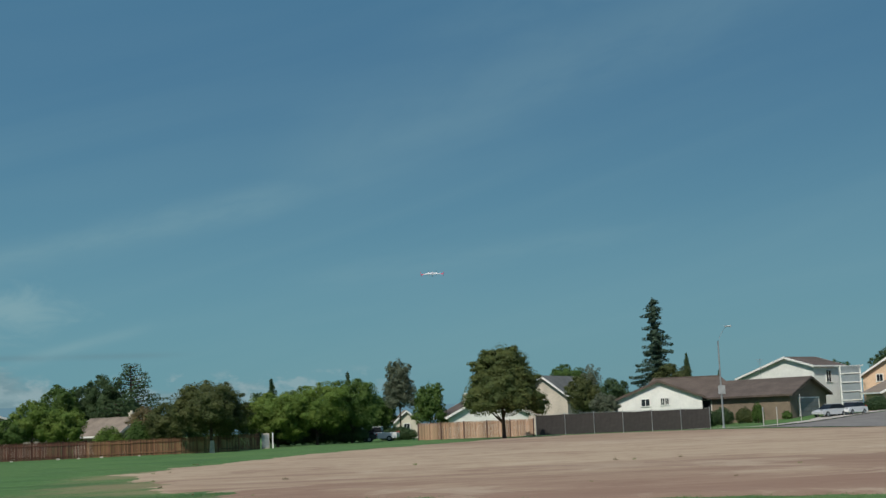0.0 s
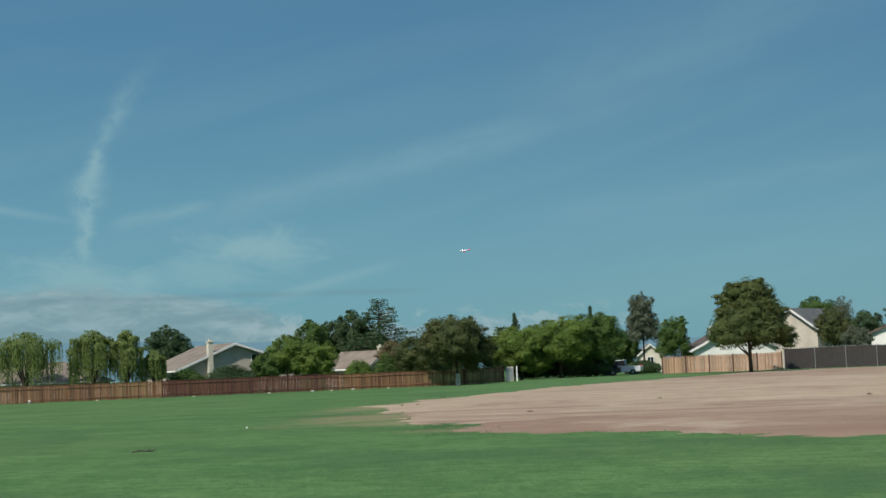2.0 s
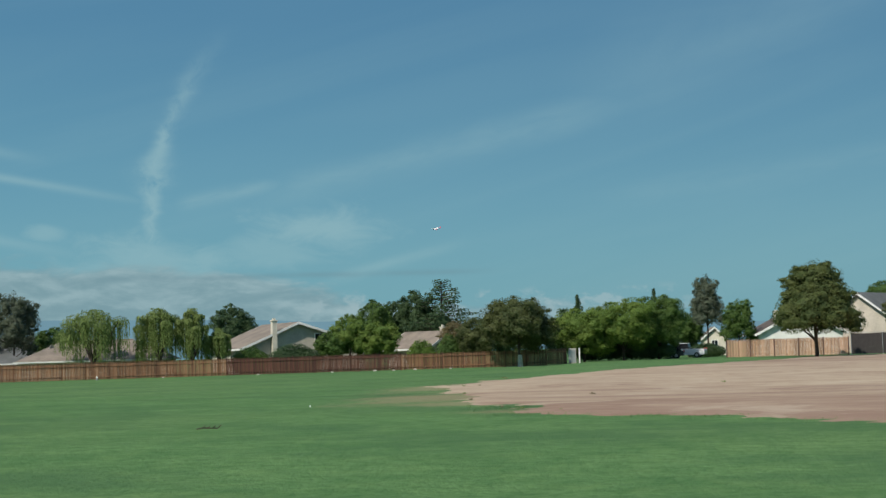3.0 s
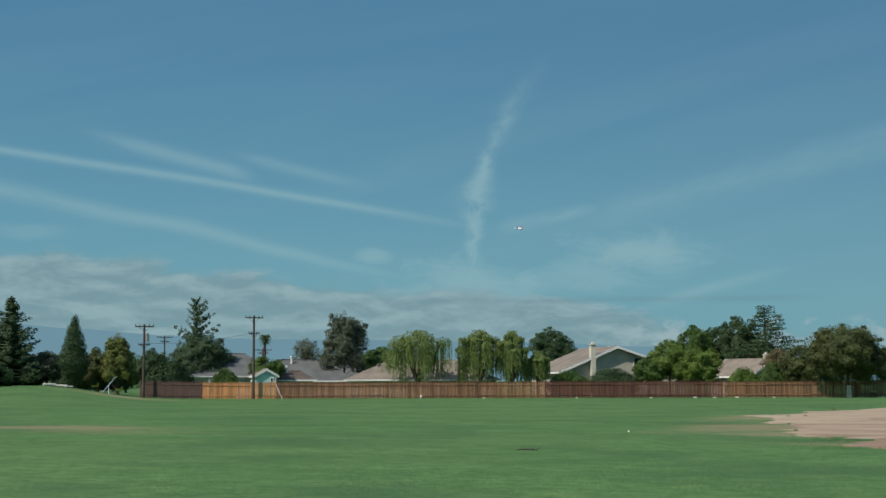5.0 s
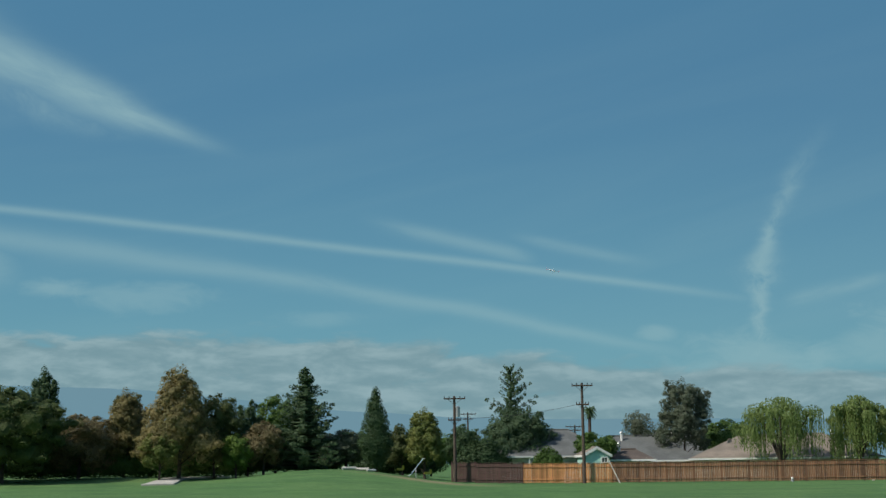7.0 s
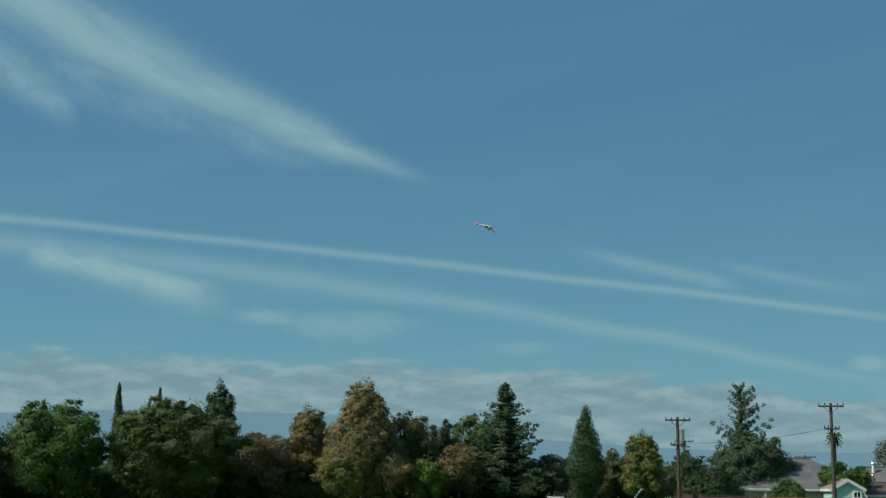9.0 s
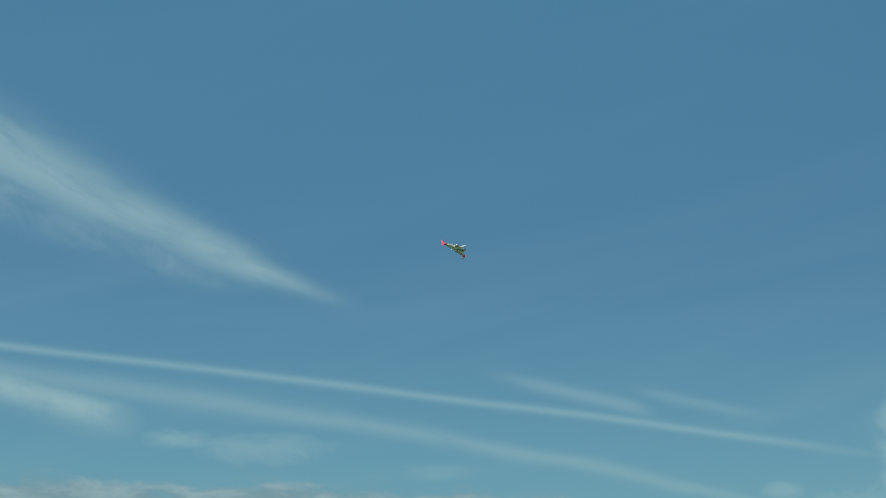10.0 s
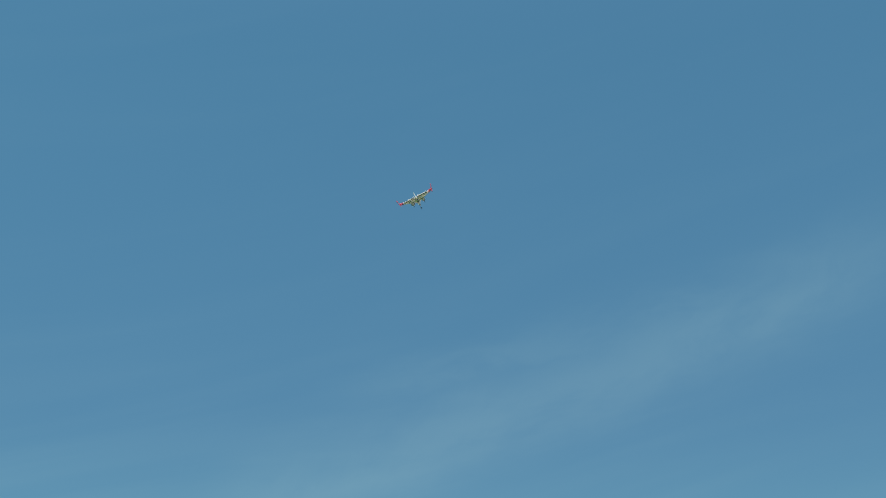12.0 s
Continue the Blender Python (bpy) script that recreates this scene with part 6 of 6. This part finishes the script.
def twig(x, y, turn):
    root = thing("branch", pose(x, y, 0.0, 0, 0, turn), "dark fallen branch lying on the grass", "branch")
    rng = random.Random(5)
    bm = bmesh.new()
    prev = Vector((-0.28, 0, 0.04))
    for k in range(1, 7):
        cur = Vector((-0.28 + 0.08 * k, rng.uniform(-.03, .03), 0.045 + rng.uniform(-.01, .02)))
        tube(bm, prev, cur, 0.014, 0.012, 6)
        prev = cur
    part("stem", bm, BARK, root)
    for k in range(4):
        bm = bmesh.new()
        x0 = -0.18 + 0.12 * k
        tube(bm, (x0, 0, 0.04), (x0 + 0.1, rng.uniform(-.12, .12), 0.12), 0.012, 0.006, 5)
        part("twig", bm, BARK, root)


twig(-12.3, 28.9, 25)


def weed(x, y, size, seed):
    """A tuft of dry weeds on the dirt."""
    rng = random.Random(seed)
    bm = bmesh.new()
    for i in range(26):
        w = rng.uniform(0, 6.28)
        r = rng.uniform(0.0, 0.6) * size
        h = rng.uniform(0.2, 1.0) ** 1.5 * size * 0.9
        bx, by = math.cos(w) * r, math.sin(w) * r
        tx, ty = bx + math.cos(w) * h * 0.5, by + math.sin(w) * h * 0.5
        s = 0.012 + 0.02 * size
        q = rng.uniform(0, 3.14)
        vs = [bm.verts.new((bx - math.cos(q) * s, by - math.sin(q) * s, 0.0)), bm.verts.new((bx + math.cos(q) * s, by + math.sin(q) * s, 0.0)), bm.verts.new((tx, ty, h))]
        bm.faces.new(vs)
    ob = new("weed", mesh_from(bm, "weed", LEAF_DRY if seed % 2 else LEAF_WILLOW))
    ob.location = (x, y, 0.015)
    tagged(ob, "dry tuft of weeds on the dirt infield" if seed % 2 else "green tuft of weeds on the dirt infield", "weed", "weeds on the infield")


WEEDS = [(-13.2, 60.2, 0.42), (-13.9, 74.4, 0.5), (-14.3, 75.6, 0.4), (-5.65, 46.3, 0.5), (-1.55, 57.1, 0.45), (6.3, 52.6, 0.55), (7.0, 52.4, 0.4), (8.9, 53.1, 0.5), (10.7, 42.0, 0.3),
         (7.3, 35.3, 0.28), (3.6, 35.5, 0.25), (-9.4, 43.8, 0.35), (-6.5, 37.1, 0.22), (-7.2, 37.8, 0.25), (-5.2, 35.6, 0.2), (-12.6, 60.9, 0.35), (-11.0, 50.2, 0.3)]
for i, (x, y, s) in enumerate(WEEDS):
    weed(x, y, s * 0.33, i)


def turf():
    """Longer blades that fringe the dirt."""
    rng = np.random.default_rng(3)
    edge = [(-7.4, 39), (-6, 34.5), (-3.8, 33), (-1, 31.5), (3, 28.4), (8, 26.3), (16, 24), (24, 23)]
    ex = np.array([q[0] for q in edge])
    ey = np.array([q[1] for q in edge])
    # longer fringe along the edge
    m = 6000
    k = rng.random(m) * (len(edge) - 1)
    i = k.astype(int)
    f = (k - i)
    fx = ex[i] * (1 - f) + ex[np.minimum(i + 1, len(edge) - 1)] * f + rng.normal(size=m) * 0.6
    fy = ey[i] * (1 - f) + ey[np.minimum(i + 1, len(edge) - 1)] * f + rng.normal(size=m) * 0.7 - 0.1
    clump = np.array([noise.noise((float(u) * 0.7, float(v) * 0.7, 2.0)) for u, v in zip(fx, fy)])
    ok = clump > -0.18
    x, y = fx[ok], fy[ok]
    h = 0.012 + 0.04 * rng.random(ok.sum()) ** 2
    n = len(x)
    w = rng.uniform(0, 2 * np.pi, n)
    s = 0.005 + h * 0.12
    lean = h * 0.6
    q = rng.uniform(0, 2 * np.pi, n)
    A = np.stack([x - np.cos(w) * s, y - np.sin(w) * s, np.zeros(n)], 1)
    B = np.stack([x + np.cos(w) * s, y + np.sin(w) * s, np.zeros(n)], 1)
    C = np.stack([x + np.cos(q) * lean, y + np.sin(q) * lean, h], 1)
    verts = np.stack([A, B, C], 1).reshape(-1, 3)
    me = bpy.data.meshes.new("grass")
    me.from_pydata(verts.tolist(), [], np.arange(n * 3).reshape(-1, 3).tolist())
    me.materials.append(LEAF_TURF)
    tagged(new("grass", me), "longer green grass blades fringing the dirt infield", "grass", kind="stuff")


LEAF_TURF = leaves("turf_blades", (0.10, 0.185, 0.062), (0.165, 0.26, 0.09))
turf()


# ---------------- the model aircraft and a bird ----------------
def build_foam(gr, sh, out):
    """Thin expanded foam: lets some of the light through."""
    place = gr.node("ShaderNodeTexCoord").outputs["Object"]
    tint = gr.mix(gr.noise(place, 9.0, 3.0), (0.76, 0.77, 0.78), (0.84, 0.84, 0.84))
    gr.put(sh.inputs["Base Color"], tint)
    sh.inputs["Roughness"].default_value = 0.55
    thin = gr.node("ShaderNodeBsdfTranslucent")
    gr.put(thin.inputs[0], tint)
    blend = gr.node("ShaderNodeMixShader")
    blend.inputs[0].default_value = 0.16
    gr.put(blend.inputs[1], sh.outputs[0])
    gr.put(blend.inputs[2], thin.outputs[0])
    gr.put(out.inputs[0], blend.outputs[0])


FOAM = surface("white_foam", build_foam)
RED_FOAM = plain("red_foam", (0.74, 0.09, 0.17), 0.5, 0, 0.05, 6.0, 0.001)


def plate(bm, pts, thick, axis="z", at_height=0.0):
    """A thin moulded plate with the outline pts."""
    def put(p, o):
        return (p[0], p[1], at_height + o) if axis == "z" else (at_height + o, p[0], p[1])
    lo = [bm.verts.new(put(p, -thick / 2)) for p in pts]
    hi = [bm.verts.new(put(p, thick / 2)) for p in pts]
    bm.faces.new(lo[::-1])
    bm.faces.new(hi)
    for i in range(len(pts)):
        j = (i + 1) % len(pts)
        bm.faces.new((lo[i], lo[j], hi[j], hi[i]))
    bmesh.ops.recalc_face_normals(bm, faces=bm.faces[:])


def model_plane():
    root = thing("model_aircraft", Matrix.Identity(4), "white twin-engined delta-wing model aircraft with red wingtips, flying", "model aircraft")
    # fuselage: a row of rings from the tail to the pointed nose
    bm = bmesh.new()
    rings = []
    for y, r, z in ((-0.36, 0.025, 0.0), (-0.28, 0.05, 0.0), (-0.05, 0.062, 0.005), (0.2, 0.058, 0.005), (0.38, 0.045, 0.0), (0.54, 0.026, -0.01), (0.66, 0.006, -0.015)):
        rings.append([bm.verts.new((r * math.cos(a), y, z + r * 0.85 * math.sin(a))) for a in [2 * math.pi * k / 12 for k in range(12)]])
    for p, q in zip(rings, rings[1:]):
        for k in range(12):
            j = (k + 1) % 12
            bm.faces.new((p[k], p[j], q[j], q[k]))
    bm.faces.new(rings[0])
    bm.faces.new(rings[-1][::-1])
    bmesh.ops.recalc_face_normals(bm, faces=bm.faces[:])
    part("fuselage", bm, FOAM, root)
    bm = bmesh.new()
    bmesh.ops.create_uvsphere(bm, u_segments=12, v_segments=8, radius=1.0, matrix=Matrix.Translation((0, 0.2, 0.05)) @ Matrix.Diagonal((0.035, 0.13, 0.04, 1)))
    part("canopy", bm, GLASS, root)
    bm = bmesh.new()
    plate(bm, [(-0.36, -0.05), (-0.38, 0.12), (-0.28, 0.12), (-0.1, 0.05)], 0.014, "x", 0.0)
    for v in bm.verts:
        v.co.z += 0.05
    part("tail_fin", bm, FOAM, root)
    for s in (-1, 1):
        bm = bmesh.new()
        plate(bm, [(s * 0.03, 0.27), (s * 0.2, 0.06), (s * 0.47, -0.20), (s * 0.47, -0.30), (s * 0.03, -0.33)], 0.028)
        part("wing", bm, FOAM, root)
        bm = bmesh.new()
        plate(bm, [(s * 0.05, -0.335), (s * 0.46, -0.305), (s * 0.46, -0.37), (s * 0.05, -0.40)], 0.014)
        flap = part("elevon", bm, FOAM, root)
        # Dark bar added to draw the gap in front of the elevon.
        bm = bmesh.new()
        box(bm, s * 0.25, -0.325, -0.016, 0.4, 0.022, 0.008)
        part("hinge_tape", bm, IRON, flap, "dark bar drawn for the elevon's hinge gap")
        bm = bmesh.new()
        plate(bm, [(s * 0.474, -0.195), (s * 0.61, -0.30), (s * 0.63, -0.43), (s * 0.474, -0.39)], 0.026)
        part("wingtip", bm, RED_FOAM, root, "red foam wingtip")
        bm = bmesh.new()
        plate(bm, [(-0.24, -0.06), (-0.43, -0.11), (-0.52, 0.14), (-0.42, 0.15)], 0.018, "x", 0.0)
        bmesh.ops.transform(bm, matrix=Matrix.Translation((s * 0.61, 0, 0)) @ Matrix.Rotation(radians(s * 16), 4, "Y"), verts=bm.verts[:])
        part("tip_fin", bm, RED_FOAM, root, "red foam fin")
        bm = bmesh.new()
        tube(bm, (s * 0.2, -0.02, -0.01), (s * 0.2, 0.2, -0.01), 0.05, 0.062, 12)
        tube(bm, (s * 0.2, 0.2, -0.01), (s * 0.2, 0.25, -0.01), 0.062, 0.035, 12)
        pod = part("engine_pod", bm, FOAM, root)
        bm = bmesh.new()
        tube(bm, (s * 0.2, 0.25, 0.0), (s * 0.2, 0.285, 0.0), 0.024, 0.008, 10)
        box(bm, s * 0.2, 0.262, 0.0, 0.02, 0.006, 0.2)
        part("propeller", bm, IRON, pod)
        bm = bmesh.new()
        tube(bm, (s * 0.2, 0.12, -0.01), (s * 0.2, 0.165, -0.01), 0.0645, 0.0655, 12)
        part("cowl_band", bm, RUBBER, pod, "black band round the engine pod")
        bm = bmesh.new()
        tube(bm, (s * 0.18, -0.12, 0.0), (s * 0.2, -0.14, -0.13), 0.006, 0.006, 6)
        leg = part("landing_leg", bm, STEEL, root)
        bm = bmesh.new()
        tube(bm, (s * 0.2 - 0.012, -0.14, -0.14), (s * 0.2 + 0.012, -0.14, -0.14), 0.03, 0.03, 12)
        part("wheel", bm, FOAM, leg)
    bm = bmesh.new()
    box(bm, 0, -0.02, -0.056, 0.05, 0.3, 0.012, 0.004)
    part("belly_hatch", bm, GARAGE, root, "grey hatch under the belly")
    bm = bmesh.new()
    tube(bm, (0, 0.36, -0.03), (0, 0.38, -0.19), 0.006, 0.007, 6)
    leg = part("nose_leg", bm, STEEL, root)
    bm = bmesh.new()
    tube(bm, (-0.015, 0.38, -0.2), (0.015, 0.38, -0.2), 0.034, 0.034, 12)
    part("wheel", bm, RUBBER, leg)
    return root


def small_bird():
    root = thing("bird", Matrix.Identity(4), "small dark bird gliding across the sky", "bird")
    bm = bmesh.new()
    bmesh.ops.create_uvsphere(bm, u_segments=10, v_segments=8, radius=1.0, matrix=Matrix.Diagonal((0.03, 0.06, 0.03, 1)))
    part("body", bm, IRON, root)
    bm = bmesh.new()
    plate(bm, [(-0.015, -0.045), (0.015, -0.045), (0.025, -0.1), (-0.025, -0.1)], 0.008)
    part("tail", bm, IRON, root)
    for s in (-1, 1):
        bm = bmesh.new()
        plate(bm, [(s * 0.02, 0.03), (s * 0.07, 0.035), (s * 0.13, -0.03), (s * 0.07, -0.015), (s * 0.02, -0.03)], 0.01)
        part("wing", bm, IRON, root)
    return root


plane = model_plane()
bird = small_bird()


def motions():
    """What moves: the model aircraft on its turn over the park, and a bird."""
    flight = [
        (0, -0.65, 74.54, 10.02, 12.8, 0.1, 0.0),
        (0.5, -5.10, 89.49, 9.91, 9.4, -2.1, 20.2),
        (1, -10.50, 107.13, 10.63, 8.3, -5.0, 42.9),
        (1.5, -18.42, 138.35, 12.66, 7.2, -11.3, 62.2),
        (2, -27.06, 162.17, 15.84, 6.1, -15.5, 70.0),
        (2.5, -35.51, 175.65, 18.67, 4.3, -18.5, 75.2),
        (3.5, -50.66, 182.48, 18.51, 2.9, -17.7, 78.1),
        (4.3, -65.02, 183.17, 22.62, -1.7, -32.0, 76.1),
        (4.5, -68.29, 181.44, 23.13, -0.9, -33.7, 79.4),
        (5, -71.06, 164.48, 21.83, 0.8, -22.9, 110.3),
        (5.5, -62.11, 127.31, 17.86, -5.8, -6.2, -174.9),
        (6, -76.87, 136.57, 19.62, -3.0, -12.7, 156.5),
        (6.5, -86.47, 136.53, 20.54, -6.0, -12.3, 177.8),
        (7, -91.32, 128.59, 20.55, -9.1, -12.8, -145.2),
        (7.5, -96.30, 120.78, 20.22, -7.0, -16.0, -122.0),
        (7.7, -97.34, 117.53, 19.98, -7.5, -16.6, -116.7),
        (8.5, -86.30, 92.17, 17.13, -4.0, -17.7, -114.4),
        (9.3, -78.57, 78.09, 17.06, -7.2, -17.3, -112.3),
        (9.5, -74.02, 74.07, 16.79, -8.6, -15.5, -109.3),
        (9.7, -71.31, 72.51, 16.49, -5.7, -16.0, -107.8),
        (10.0, -66.09, 69.97, 17.45, -1.0, -21.6, -102.9),
        (10.2, -61.84, 69.21, 18.32, -0.9, -17.6, -103.3),
        (10.4, -58.15, 67.62, 18.81, 5.3, -24.1, -102.0),
        (10.5, -56.64, 67.09, 18.84, 9.0, -28.8, -100.4),
        (10.6, -55.14, 67.08, 18.75, 9.2, -32.5, -96.2),
        (10.7, -53.32, 67.33, 18.81, 6.7, -36.4, -90.1),
        (10.8, -50.94, 67.63, 19.15, 4.3, -42.8, -84.7),
        (10.9, -48.16, 67.81, 19.49, 4.7, -51.2, -81.0),
        (11.0, -45.20, 68.03, 19.54, 5.1, -52.2, -74.1),
        (11.1, -42.33, 68.60, 19.57, 3.7, -50.8, -69.3),
        (11.2, -39.67, 69.34, 19.14, 2.5, -49.4, -63.3),
        (11.3, -37.32, 69.75, 19.03, 1.9, -47.1, -55.3),
        (11.5, -32.64, 70.16, 20.12, 0.6, -40.2, -37.5),
        (11.7, -29.03, 70.31, 20.44, -4.3, -35.6, -19.1),
        (12.0, -25.64, 70.66, 20.95, 8.0, -23.0, -14.9),
    ]
    walk(plane, [(t, pose(x, y, z, rx, ry, rz)) for t, x, y, z, rx, ry, rz in flight])
    glide = [
        (0, -10.00, 75.00, 48.00),
        (10.4, -44.40, 87.32, 17.06),
        (10.5, -46.13, 87.05, 16.10),
        (10.6, -47.36, 86.35, 15.02),
        (10.7, -48.09, 85.20, 14.17),
        (10.8, -48.69, 84.41, 13.71),
        (10.9, -49.20, 84.01, 13.47),
        (11.0, -49.55, 83.67, 13.43),
        (11.1, -50.13, 83.61, 13.46),
        (11.2, -50.16, 83.78, 13.54),
        (12, -80.42, 79.59, 13.82),
    ]
    walk(bird, [(t, pose(x, y, z, 0, 12, 60)) for t, x, y, z in glide])


motions()
